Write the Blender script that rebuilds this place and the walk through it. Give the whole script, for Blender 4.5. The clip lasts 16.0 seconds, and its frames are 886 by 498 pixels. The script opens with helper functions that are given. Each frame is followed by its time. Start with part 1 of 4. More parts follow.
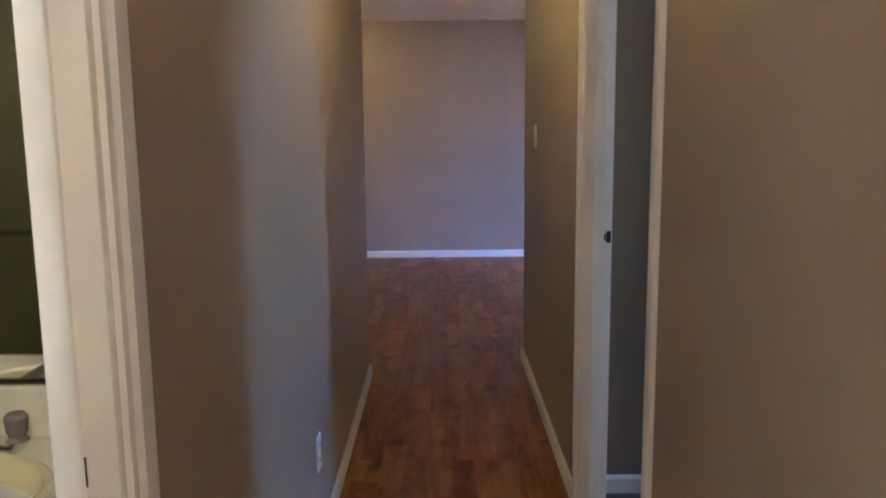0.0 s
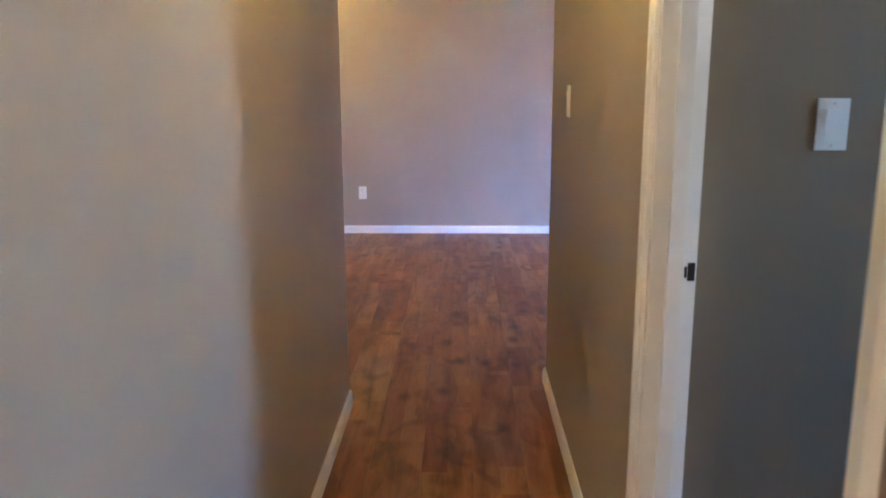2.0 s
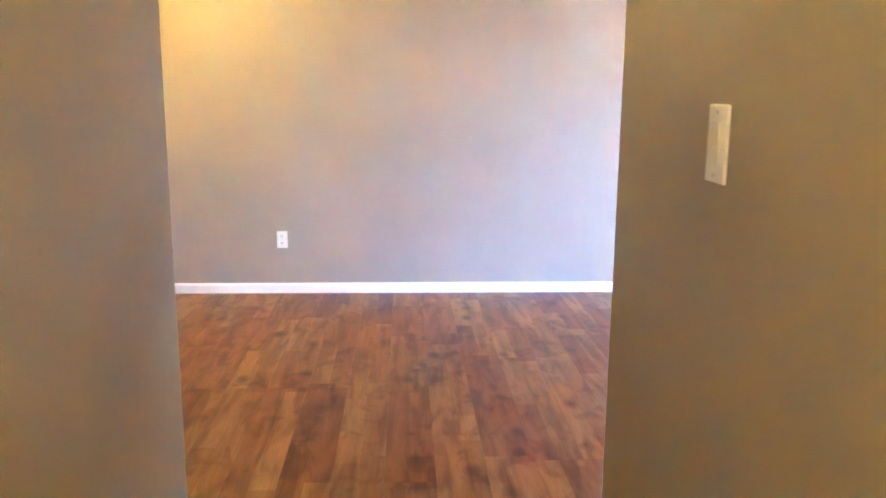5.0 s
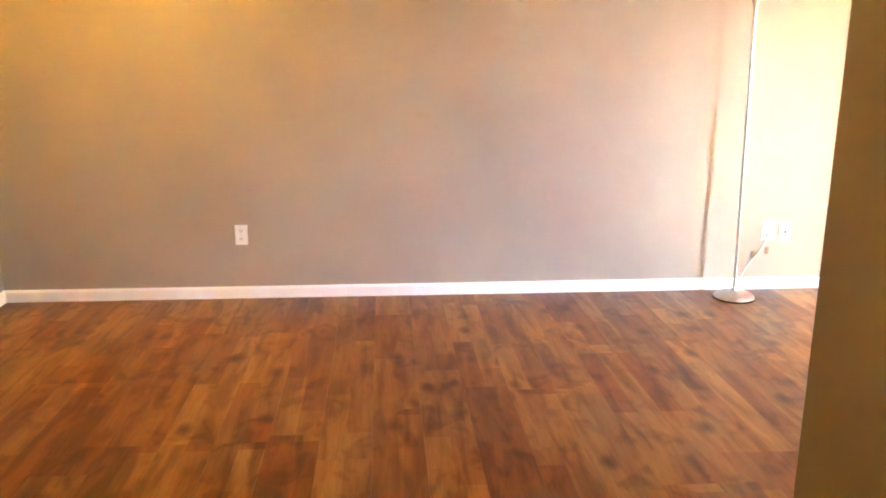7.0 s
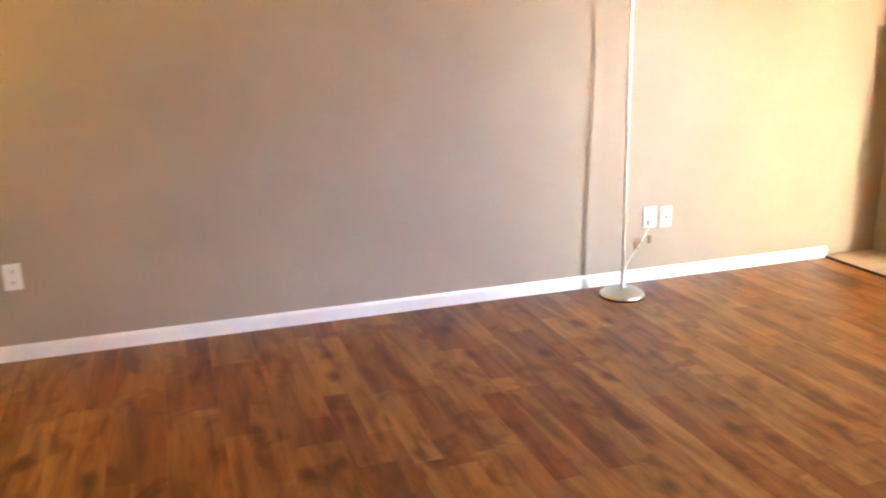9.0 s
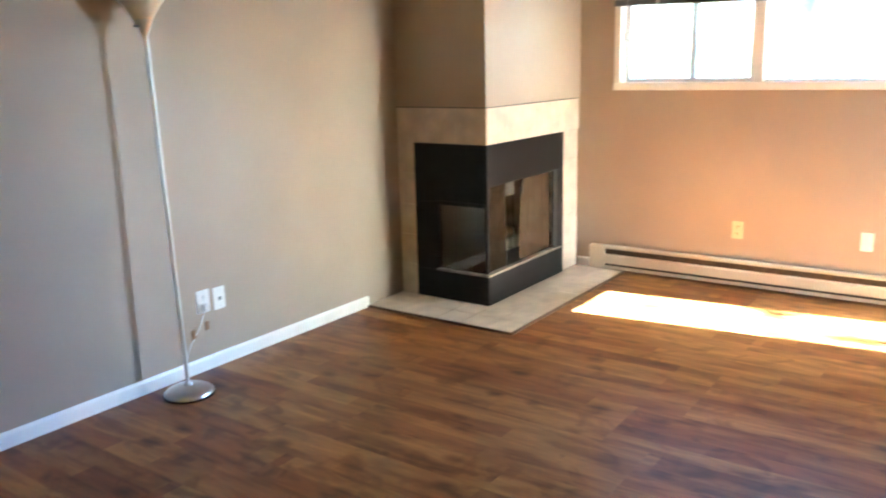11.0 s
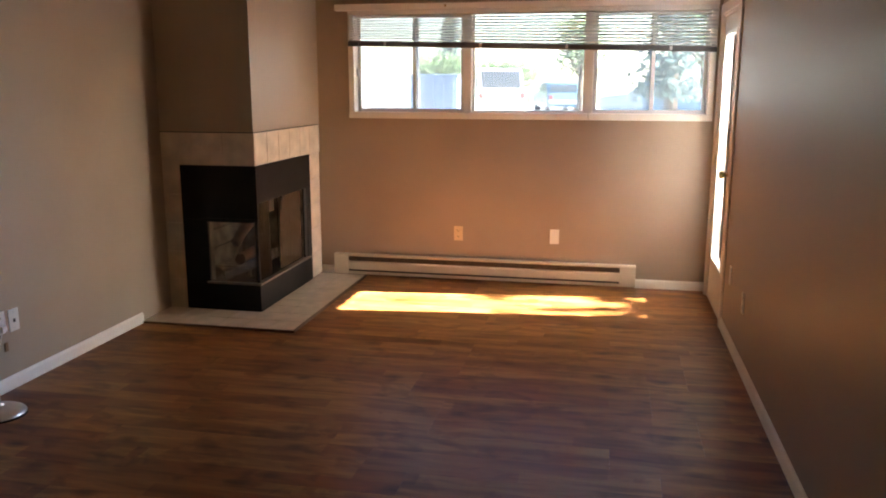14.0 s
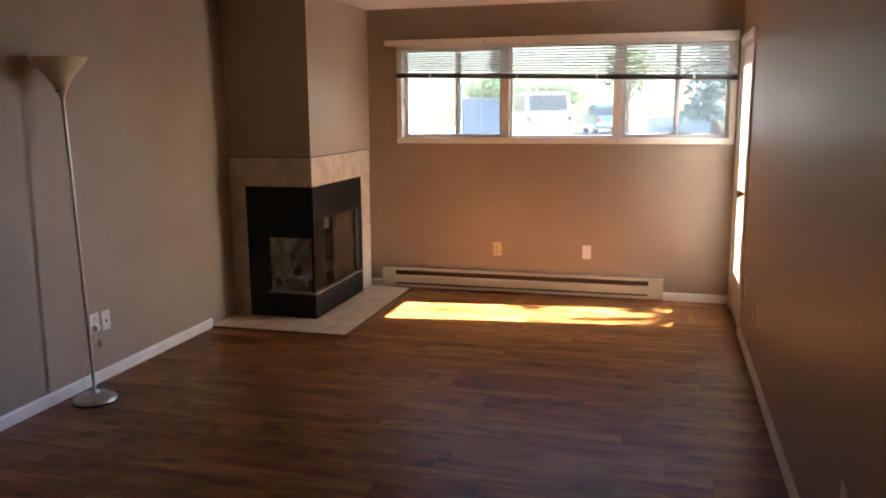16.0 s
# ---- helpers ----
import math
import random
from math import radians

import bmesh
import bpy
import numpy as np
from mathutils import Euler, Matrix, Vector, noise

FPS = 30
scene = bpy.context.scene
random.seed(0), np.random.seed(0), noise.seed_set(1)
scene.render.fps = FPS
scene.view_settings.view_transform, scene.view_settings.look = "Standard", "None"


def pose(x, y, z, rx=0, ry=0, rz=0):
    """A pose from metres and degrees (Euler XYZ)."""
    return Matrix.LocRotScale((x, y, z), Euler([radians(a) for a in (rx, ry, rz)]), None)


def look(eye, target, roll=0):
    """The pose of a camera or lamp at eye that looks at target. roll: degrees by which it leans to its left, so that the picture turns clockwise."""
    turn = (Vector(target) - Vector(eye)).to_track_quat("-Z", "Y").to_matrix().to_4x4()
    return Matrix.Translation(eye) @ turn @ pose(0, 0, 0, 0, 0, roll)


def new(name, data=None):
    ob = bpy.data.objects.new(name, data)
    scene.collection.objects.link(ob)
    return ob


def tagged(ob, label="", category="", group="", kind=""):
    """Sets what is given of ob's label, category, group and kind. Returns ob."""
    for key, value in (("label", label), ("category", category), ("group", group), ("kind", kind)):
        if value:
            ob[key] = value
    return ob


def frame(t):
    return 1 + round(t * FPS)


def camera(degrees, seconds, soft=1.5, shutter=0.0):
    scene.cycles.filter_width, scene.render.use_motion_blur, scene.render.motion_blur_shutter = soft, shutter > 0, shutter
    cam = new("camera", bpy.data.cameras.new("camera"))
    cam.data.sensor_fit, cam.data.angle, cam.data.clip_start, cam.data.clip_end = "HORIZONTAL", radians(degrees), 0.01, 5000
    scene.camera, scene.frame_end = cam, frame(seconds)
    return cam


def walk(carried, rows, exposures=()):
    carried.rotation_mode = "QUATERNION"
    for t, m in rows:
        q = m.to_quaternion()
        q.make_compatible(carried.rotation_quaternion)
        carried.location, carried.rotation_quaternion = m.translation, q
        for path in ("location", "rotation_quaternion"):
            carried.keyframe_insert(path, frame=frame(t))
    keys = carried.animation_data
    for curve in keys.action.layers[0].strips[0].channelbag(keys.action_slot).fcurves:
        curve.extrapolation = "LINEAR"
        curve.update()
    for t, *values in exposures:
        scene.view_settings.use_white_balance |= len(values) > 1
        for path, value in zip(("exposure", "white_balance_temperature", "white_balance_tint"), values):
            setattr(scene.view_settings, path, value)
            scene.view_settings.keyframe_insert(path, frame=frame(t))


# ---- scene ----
# ---- camera and walk ----
cam = camera(57.61, 16.0, soft=1.9, shutter=0.4)
PATH = [
    (0, -0.469, -4.669, 1.399, -8.87, 0.56, -0.21),
    (0.5, -0.455, -4.580, 1.396, -10.80, -0.43, 0.03),
    (1, -0.432, -4.308, 1.388, -12.02, -0.35, 0.28),
    (1.5, -0.386, -3.969, 1.403, -12.33, -0.41, 1.00),
    (2, -0.386, -3.622, 1.415, -11.99, 0.15, 1.29),
    (2.5, -0.401, -3.330, 1.427, -11.36, -0.90, -0.13),
    (3, -0.353, -2.950, 1.423, -10.50, -0.20, 1.26),
    (3.5, -0.391, -2.607, 1.442, -11.34, -0.39, 1.96),
    (4, -0.408, -2.320, 1.450, -10.55, -0.80, -0.95),
    (4.2, -0.420, -2.205, 1.442, -10.84, -0.70, -1.85),
    (6.5, -0.475, -1.040, 1.390, -11.70, -0.13, -3.35),
    (7, -0.476, -0.846, 1.400, -13.68, -0.17, -4.23),
    (7.5, -0.568, -0.640, 1.416, -13.620, -1.720, -5.940),
    (8, -0.597, -0.415, 1.433, -14.530, -1.750, -7.970),
    (8.2, -0.578, -0.345, 1.437, -15.470, -1.520, -8.720),
    (10.3, -0.734, 0.557, 1.303, -14.862, 0.552, -43.176),
    (10.5, -0.657, 0.511, 1.402, -15.039, -0.592, -45.777),
    (11, -0.635, 0.476, 1.510, -13.035, 1.459, -54.719),
    (11.5, -0.736, 0.478, 1.575, -12.401, 0.911, -61.575),
    (12, -0.915, 0.525, 1.587, -11.217, 1.297, -71.088),
    (12.5, -1.084, 0.597, 1.563, -11.647, 0.095, -75.683),
    (13, -1.260, 0.643, 1.547, -11.714, -0.383, -77.667),
    (13.5, -1.403, 0.703, 1.545, -11.617, -0.263, -78.683),
    (14, -1.553, 0.770, 1.549, -11.478, -0.064, -78.484),
    (14.5, -1.687, 0.792, 1.555, -10.376, -1.363, -79.531),
    (15, -1.814, 0.771, 1.559, -10.505, -1.844, -79.244),
    (15.5, -1.952, 0.687, 1.571, -10.316, -1.212, -76.501),
    (16, -2.051, 0.575, 1.590, -9.905, 0.449, -74.931),
]
EXPO = [(0.0, 6.75, 4600, 14), (0.5, 7.2, 4550, 12), (1.5, 7.6, 4500, 10), (2.5, 7.8, 4900, 10), (3.0, 7.95, 4700, 6), (3.5, 8.4, 4450, 0), (4.2, 8.6, 4500, -2), (6.5, 8.4, 7000, 6),
        (7.0, 8.2, 7800, 8), (8.2, 7.75, 8100, 10), (10.4, 7.25, 5700, -3), (11.2, 6.4, 5400, -6), (12.5, 5.5, 6900, 12), (13.5, 5.1, 6900, 14), (14.5, 4.95, 6800, 15), (16.0, 4.85, 6800, 15)]
walk(cam, [(t, pose(x, y, z, 90 + p, r, yw)) for t, x, y, z, p, r, yw in PATH], EXPO)

# ---- plan, in metres ----
D = 3.757      # long wall of the living room (y)
L = 4.741      # window wall (x)
HX = -0.877    # hall's west wall (x)
EX = 0.015     # hall's east wall (x)
HY = -0.30     # where that wall ends (y)
WX = -2.655    # west wall (x)
CH = 2.43      # ceiling
WT = 0.12      # wall thickness
XF, YF = 3.476, 3.081   # faces of the chimney breast
HS = -5.7      # end of the hall
BY = -1.77     # bedroom wall beside its door
BATH_Y = -3.2  # bathroom wall with the mirror

# ---- world, sun, large lights ----
SUN_EL, SUN_AZ = radians(35.6), math.atan2(-1.0, 0.11)   # azimuth from +x towards +y
world = bpy.data.worlds.new("sky")
scene.world = world
world.use_nodes = True
wn = world.node_tree
sky = wn.nodes.new("ShaderNodeTexSky")
sky.sky_type = "NISHITA"
sky.sun_disc = False
sky.sun_elevation = SUN_EL
sky.sun_rotation = math.pi / 2 - SUN_AZ
wn.links.new(sky.outputs[0], wn.nodes["Background"].inputs[0])
wn.nodes["Background"].inputs[1].default_value = 0.09


def lamp(name, kind, m, energy, color, **kw):
    data = bpy.data.lights.new(name, kind)
    data.energy, data.color = energy, color
    for k, v in kw.items():
        if k == "size": data.size = v
        if k == "size_y": data.size_y = v
        if k == "radius": data.shadow_soft_size = v
        if k == "angle": data.angle = v
        if k == "spread": data.spread = v
    if kind == "AREA":
        data.shape = "RECTANGLE"
    ob = new(name, data)
    ob.matrix_world = m
    return ob


way = Vector((math.cos(SUN_EL) * math.cos(SUN_AZ), math.cos(SUN_EL) * math.sin(SUN_AZ), math.sin(SUN_EL)))
lamp("sun", "SUN", look(way * 30, (0, 0, 0)), 5.0, (1.0, 0.95, 0.88), angle=radians(0.6))
lamp("window_daylight", "AREA", look((L + 0.55, 1.42, 2.05), (2.6, 1.5, 0.2)), 0.06, (0.40, 0.63, 1.0), size=2.7, size_y=0.7)
lamp("patio_door_daylight", "AREA", look((4.75, -0.55, 2.0), (-0.3, 3.76, 0.2)), 0.85, (0.26, 0.48, 1.0), size=1.2, size_y=0.5, spread=radians(50))
lamp("patio_door_bright_sky", "AREA", look((4.65, -1.3, 2.4), (3.3, 3.76, 0.5)), 0.08, (1.0, 0.95, 0.86), size=0.7, size_y=0.8, spread=radians(60))
lamp("bedroom_daylight", "AREA", look((3.40, -2.30, 1.5), (0, -2.4, 1.1)), 0.14, (0.42, 0.60, 1.0), size=1.05, size_y=1.2)


# ---- materials ----
def material(name, color, rough=0.5, metal=0.0, var=0.12, scale=6.0, bump=0.05, bscale=180.0, spec=0.5, stretch=(1, 1, 1), coat=0.0):
    m = bpy.data.materials.new(name)
    m.use_nodes = True
    nt, N = m.node_tree, m.node_tree.nodes
    b = N["Principled BSDF"]
    tc = N.new("ShaderNodeTexCoord")
    mp = N.new("ShaderNodeMapping")
    mp.inputs["Scale"].default_value = stretch
    nt.links.new(tc.outputs["Object"], mp.inputs[0])
    big, fine = N.new("ShaderNodeTexNoise"), N.new("ShaderNodeTexNoise")
    big.inputs["Scale"].default_value, big.inputs["Detail"].default_value = scale, 5
    fine.inputs["Scale"].default_value, fine.inputs["Detail"].default_value = bscale, 3
    nt.links.new(mp.outputs[0], big.inputs["Vector"])
    nt.links.new(mp.outputs[0], fine.inputs["Vector"])
    ramp = N.new("ShaderNodeValToRGB")
    lo, hi = [max(0.0, c * (1 - var)) for c in color], [min(1.0, c * (1 + var)) for c in color]
    ramp.color_ramp.elements[0].position, ramp.color_ramp.elements[1].position = 0.3, 0.7
    ramp.color_ramp.elements[0].color, ramp.color_ramp.elements[1].color = (*lo, 1), (*hi, 1)
    nt.links.new(big.outputs["Fac"], ramp.inputs[0])
    nt.links.new(ramp.outputs[0], b.inputs["Base Color"])
    rr = N.new("ShaderNodeMapRange")
    rr.inputs["To Min"].default_value, rr.inputs["To Max"].default_value = max(0.02, rough - 0.07), min(1.0, rough + 0.07)
    nt.links.new(big.outputs["Fac"], rr.inputs["Value"])
    nt.links.new(rr.outputs[0], b.inputs["Roughness"])
    if bump:
        bp = N.new("ShaderNodeBump")
        bp.inputs["Strength"].default_value, bp.inputs["Distance"].default_value = bump, 0.004
        nt.links.new(fine.outputs["Fac"], bp.inputs["Height"])
        nt.links.new(bp.outputs[0], b.inputs["Normal"])
    b.inputs["Metallic"].default_value = metal
    b.inputs["Specular IOR Level"].default_value = spec
    b.inputs["Coat Weight"].default_value = coat
    return m


def glass_material(name, tint=(1, 1, 1), rough=0.0, ior=1.5, haze=0.0):
    m = bpy.data.materials.new(name)
    m.use_nodes = True
    nt, N = m.node_tree, m.node_tree.nodes
    N.remove(N["Principled BSDF"])
    fr, tr, gl, mix = N.new("ShaderNodeFresnel"), N.new("ShaderNodeBsdfTransparent"), N.new("ShaderNodeBsdfGlossy"), N.new("ShaderNodeMixShader")
    fr.inputs[0].default_value = ior
    tr.inputs[0].default_value = (*tint, 1)
    gl.inputs["Roughness"].default_value = rough
    nt.links.new(fr.outputs[0], mix.inputs[0])
    nt.links.new(tr.outputs[0], mix.inputs[1])
    nt.links.new(gl.outputs[0], mix.inputs[2])
    out = mix.outputs[0]
    # pale translucent share that imitates glare over the view
    if haze:
        veil, both = N.new("ShaderNodeBsdfTranslucent"), N.new("ShaderNodeMixShader")
        veil.inputs[0].default_value, both.inputs[0].default_value = (0.80, 0.82, 0.84, 1), haze
        nt.links.new(out, both.inputs[1])
        nt.links.new(veil.outputs[0], both.inputs[2])
        out = both.outputs[0]
    nt.links.new(out, N["Material Output"].inputs[0])
    return m


def emitter(name, color, strength):
    m = bpy.data.materials.new(name)
    m.use_nodes = True
    b = m.node_tree.nodes["Principled BSDF"]
    b.inputs["Base Color"].default_value = (*color, 1)
    b.inputs["Emission Color"].default_value = (*color, 1)
    b.inputs["Emission Strength"].default_value = strength
    return m


def leaf_material(name, color):
    """Thin leaves that let part of the light through."""
    m = material(name, color, 0.8, var=0.4, scale=3.0, bump=0.0)
    nt, N = m.node_tree, m.node_tree.nodes
    tl, mix = N.new("ShaderNodeBsdfTranslucent"), N.new("ShaderNodeMixShader")
    tl.inputs[0].default_value = (color[0] * 1.2, color[1] * 1.4, color[2] * 1.4, 1)
    mix.inputs[0].default_value = 0.45
    nt.links.new(N["Principled BSDF"].outputs[0], mix.inputs[1])
    nt.links.new(tl.outputs[0], mix.inputs[2])
    nt.links.new(mix.outputs[0], N["Material Output"].inputs[0])
    return m


def plank_material(name):
    """Knotty laminate: every plank has its own tone, grain along its length, dark knots and smears."""
    m = bpy.data.materials.new(name)
    m.use_nodes = True
    nt, N = m.node_tree, m.node_tree.nodes
    b = N["Principled BSDF"]
    tc, oi = N.new("ShaderNodeTexCoord"), N.new("ShaderNodeObjectInfo")
    off = N.new("ShaderNodeVectorMath")
    off.operation = "MULTIPLY_ADD"
    off.inputs[1].default_value = (37.0, 53.0, 11.0)
    comb = N.new("ShaderNodeCombineXYZ")
    for i in range(3):
        nt.links.new(oi.outputs["Random"], comb.inputs[i])
    nt.links.new(comb.outputs[0], off.inputs[0])
    nt.links.new(tc.outputs["Object"], off.inputs[2])

    def noise_at(scale, sx, sy, detail=4, dist=0.0):
        mp, n = N.new("ShaderNodeMapping"), N.new("ShaderNodeTexNoise")
        mp.inputs["Scale"].default_value = (sx, sy, 1)
        n.inputs["Scale"].default_value, n.inputs["Detail"].default_value, n.inputs["Distortion"].default_value = scale, detail, dist
        nt.links.new(off.outputs[0], mp.inputs[0])
        nt.links.new(mp.outputs[0], n.inputs["Vector"])
        return n

    def ramp_of(src, stops):
        r = N.new("ShaderNodeValToRGB")
        e = r.color_ramp.elements
        while len(e) < len(stops):
            e.new(0.5)
        for el, (p, c) in zip(e, stops):
            el.position, el.color = p, (*c, 1)
        nt.links.new(src, r.inputs[0])
        return r

    def mixed(mode, fac, a, c):
        x = N.new("ShaderNodeMix")
        x.data_type, x.blend_type = "RGBA", mode
        if isinstance(fac, float):
            x.inputs["Factor"].default_value = fac
        else:
            nt.links.new(fac, x.inputs["Factor"])
        nt.links.new(a, x.inputs["A"])
        nt.links.new(c, x.inputs["B"])
        return x.outputs["Result"]

    # printed strips, half a plank wide, cut into short blocks, each with its own tone
    sep, sx, sfl = N.new("ShaderNodeSeparateXYZ"), N.new("ShaderNodeMath"), N.new("ShaderNodeMath")
    sx.operation, sfl.operation = "MULTIPLY_ADD", "FLOOR"
    sx.inputs[1].default_value, sx.inputs[2].default_value = 1 / 0.0965, 20.0
    nt.links.new(tc.outputs["Object"], sep.inputs[0])
    nt.links.new(sep.outputs["X"], sx.inputs[0])
    nt.links.new(sx.outputs[0], sfl.inputs[0])
    sy, lag, yfl, cell = N.new("ShaderNodeMath"), N.new("ShaderNodeMath"), N.new("ShaderNodeMath"), N.new("ShaderNodeCombineXYZ")
    sy.operation, lag.operation, yfl.operation = "MULTIPLY_ADD", "MULTIPLY", "FLOOR"
    lag.inputs[1].default_value, sy.inputs[1].default_value = 0.371, 1 / 0.95
    nt.links.new(sfl.outputs[0], lag.inputs[0])
    nt.links.new(sep.outputs["Y"], sy.inputs[0])
    nt.links.new(lag.outputs[0], sy.inputs[2])
    nt.links.new(sy.outputs[0], yfl.inputs[0])
    nt.links.new(sfl.outputs[0], cell.inputs[0])
    nt.links.new(yfl.outputs[0], cell.inputs[1])
    jig = N.new("ShaderNodeVectorMath")
    jig.operation = "MULTIPLY_ADD"
    jig.inputs[1].default_value = (71.0, 43.0, 29.0)
    nt.links.new(comb.outputs[0], jig.inputs[0])
    nt.links.new(cell.outputs[0], jig.inputs[2])
    wn2 = N.new("ShaderNodeTexWhiteNoise")
    nt.links.new(jig.outputs[0], wn2.inputs["Vector"])
    tone = ramp_of(wn2.outputs["Value"], [(0.0, (0.182, 0.060, 0.019)), (0.30, (0.213, 0.082, 0.026)), (0.65, (0.259, 0.112, 0.035)), (1.0, (0.304, 0.143, 0.045))])
    broad = ramp_of(noise_at(3.0, 5.0, 0.75, 3, 0.5).outputs["Fac"], [(0.36, (0.66, 0.58, 0.53)), (0.46, (0.92, 0.88, 0.85)), (0.54, (1.06, 1.06, 1.06)), (0.64, (1.24, 1.28, 1.22))])
    grain = ramp_of(noise_at(26.0, 6.0, 0.35, 6, 0.3).outputs["Fac"], [(0.30, (0.78, 0.74, 0.70)), (0.55, (1, 1, 1))])
    smear = ramp_of(noise_at(5.0, 1.5, 1.0, 4, 0.8).outputs["Fac"], [(0.54, (1, 1, 1)), (0.64, (0.66, 0.58, 0.53)), (0.76, (0.42, 0.34, 0.30))])
    vo, vm = N.new("ShaderNodeTexVoronoi"), N.new("ShaderNodeMapping")
    vm.inputs["Scale"].default_value = (5.5, 3.4, 1)
    nt.links.new(off.outputs[0], vm.inputs[0])
    nt.links.new(vm.outputs[0], vo.inputs["Vector"])
    vo.inputs["Scale"].default_value = 1.0
    knots = ramp_of(vo.outputs["Distance"], [(0.03, (0.22, 0.16, 0.13)), (0.12, (0.52, 0.44, 0.39)), (0.24, (1, 1, 1))])
    c = mixed("MULTIPLY", 1.0, tone.outputs[0], broad.outputs[0])
    c = mixed("MULTIPLY", 0.8, c, grain.outputs[0])
    c = mixed("MULTIPLY", 0.8, c, smear.outputs[0])
    c = mixed("MULTIPLY", 0.8, c, knots.outputs[0])
    nt.links.new(c, b.inputs["Base Color"])
    b.inputs["Specular IOR Level"].default_value = 0.22
    rg = N.new("ShaderNodeMapRange")
    rg.inputs["To Min"].default_value, rg.inputs["To Max"].default_value = 0.28, 0.42
    nt.links.new(noise_at(4.0, 1, 1).outputs["Fac"], rg.inputs["Value"])
    nt.links.new(rg.outputs[0], b.inputs["Roughness"])
    bp = N.new("ShaderNodeBump")
    bp.inputs["Strength"].default_value, bp.inputs["Distance"].default_value = 0.08, 0.002
    nt.links.new(grain.outputs[0], bp.inputs["Height"])
    nt.links.new(bp.outputs[0], b.inputs["Normal"])
    return m


WALL = material("taupe_wall_paint", (0.365, 0.287, 0.212), 0.5, var=0.07, scale=1.6, bump=0.10, bscale=240)
SATIN = material("satin_taupe_wall_paint", (0.365, 0.287, 0.212), 0.43, var=0.07, scale=1.6, bump=0.10, bscale=240)
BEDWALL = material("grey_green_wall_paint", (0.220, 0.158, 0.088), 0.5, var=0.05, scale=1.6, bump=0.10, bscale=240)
BATHWALL = material("olive_wall_paint", (0.20, 0.185, 0.075), 0.5, var=0.06, scale=1.6, bump=0.10, bscale=240)
CEIL = material("ceiling_white", (0.70, 0.68, 0.64), 0.9, var=0.05, scale=3, bump=0.5, bscale=90)
TRIM = material("white_trim_paint", (0.82, 0.79, 0.73), 0.35, var=0.05, scale=5, bump=0.04, bscale=60)
DOORPAINT = material("white_door_paint", (0.72, 0.68, 0.60), 0.4, var=0.05, scale=4, bump=0.04, bscale=60)
PLANK = plank_material("knotty_laminate")
SLAB = material("floor_underlay", (0.06, 0.03, 0.015), 0.8, var=0.2)
TILE = material("beige_ceramic_tile", (0.56, 0.47, 0.37), 0.42, var=0.16, scale=9, bump=0.06, bscale=50)
GROUT = material("grey_grout", (0.40, 0.34, 0.27), 0.9, var=0.1, scale=20)
SHADOWLINE = material("painted_shadow_line", (0.12, 0.10, 0.09), 0.9, var=0.2, scale=30)
BLACK = material("black_enamel_metal", (0.007, 0.0065, 0.0065), 0.5, var=0.3, scale=10, bump=0.03, bscale=120, spec=0.2)
SOOT = material("sooty_firebrick", (0.30, 0.265, 0.215), 0.95, var=0.6, scale=9, bump=0.4, bscale=40)
ASH = material("grey_ash", (0.09, 0.08, 0.07), 1.0, var=0.3, scale=25, bump=0.6, bscale=60)
BARK = material("charred_log_bark", (0.085, 0.045, 0.022), 0.95, var=0.5, scale=14, bump=0.8, bscale=50)
GRATE = material("worn_grate_iron", (0.42, 0.38, 0.32), 0.45, metal=0.5, var=0.3, scale=20)
LEDGE = material("worn_bronze_ledge", (0.24, 0.20, 0.16), 0.5, metal=0.5, var=0.3, scale=20)
DAMPER = material("dull_damper_steel", (0.07, 0.068, 0.062), 0.6, metal=0.3, var=0.3, scale=20)
BRASS = material("aged_brass", (0.45, 0.31, 0.12), 0.3, metal=1.0, var=0.2, scale=20, bump=0.0)
EDGE = material("dark_wood_edging", (0.10, 0.05, 0.025), 0.4, var=0.2, scale=30)
HEATER = material("cream_enamel_steel", (0.55, 0.49, 0.36), 0.38, var=0.06, scale=5, bump=0.02)
DARKSLOT = material("dark_heater_fins", (0.07, 0.055, 0.042), 0.6, metal=0.4, var=0.3, scale=40)
PLATE = material("white_plastic", (0.80, 0.78, 0.73), 0.32, var=0.03, scale=8, bump=0.0)
ALMOND = material("almond_plastic", (0.72, 0.58, 0.36), 0.35, var=0.04, scale=8, bump=0.0)
HOLE = material("dark_slot", (0.02, 0.02, 0.02), 0.7, var=0.1, bump=0.0)
NICKEL = material("brushed_nickel", (0.62, 0.61, 0.58), 0.33, metal=1.0, var=0.08, scale=30, bump=0.02, bscale=300)
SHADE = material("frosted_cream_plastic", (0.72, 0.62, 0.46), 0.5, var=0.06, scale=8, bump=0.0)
CORD = material("brown_cord", (0.28, 0.15, 0.07), 0.5, var=0.1, bump=0.0)
ALU = material("window_aluminium", (0.62, 0.63, 0.63), 0.4, metal=0.6, var=0.06, scale=12, bump=0.0)
SLAT = material("white_blind_slat", (0.74, 0.74, 0.72), 0.4, var=0.05, scale=10, bump=0.0)
RAIL = material("grey_blind_rail", (0.10, 0.105, 0.115), 0.4, var=0.15, scale=10, bump=0.0)
PANE = glass_material("clear_door_glass")
# tint added to hold back daylight, pale veil to paint in glare
DIM_PANE = glass_material("dimmed_hazy_window_glass", (0.46, 0.48, 0.49), haze=0.05)
BEDGLASS = glass_material("bedroom_window_glass", (0.72, 0.74, 0.76))
VINYL = material("pale_window_vinyl", (0.70, 0.71, 0.72), 0.45, var=0.05, scale=12, bump=0.0)
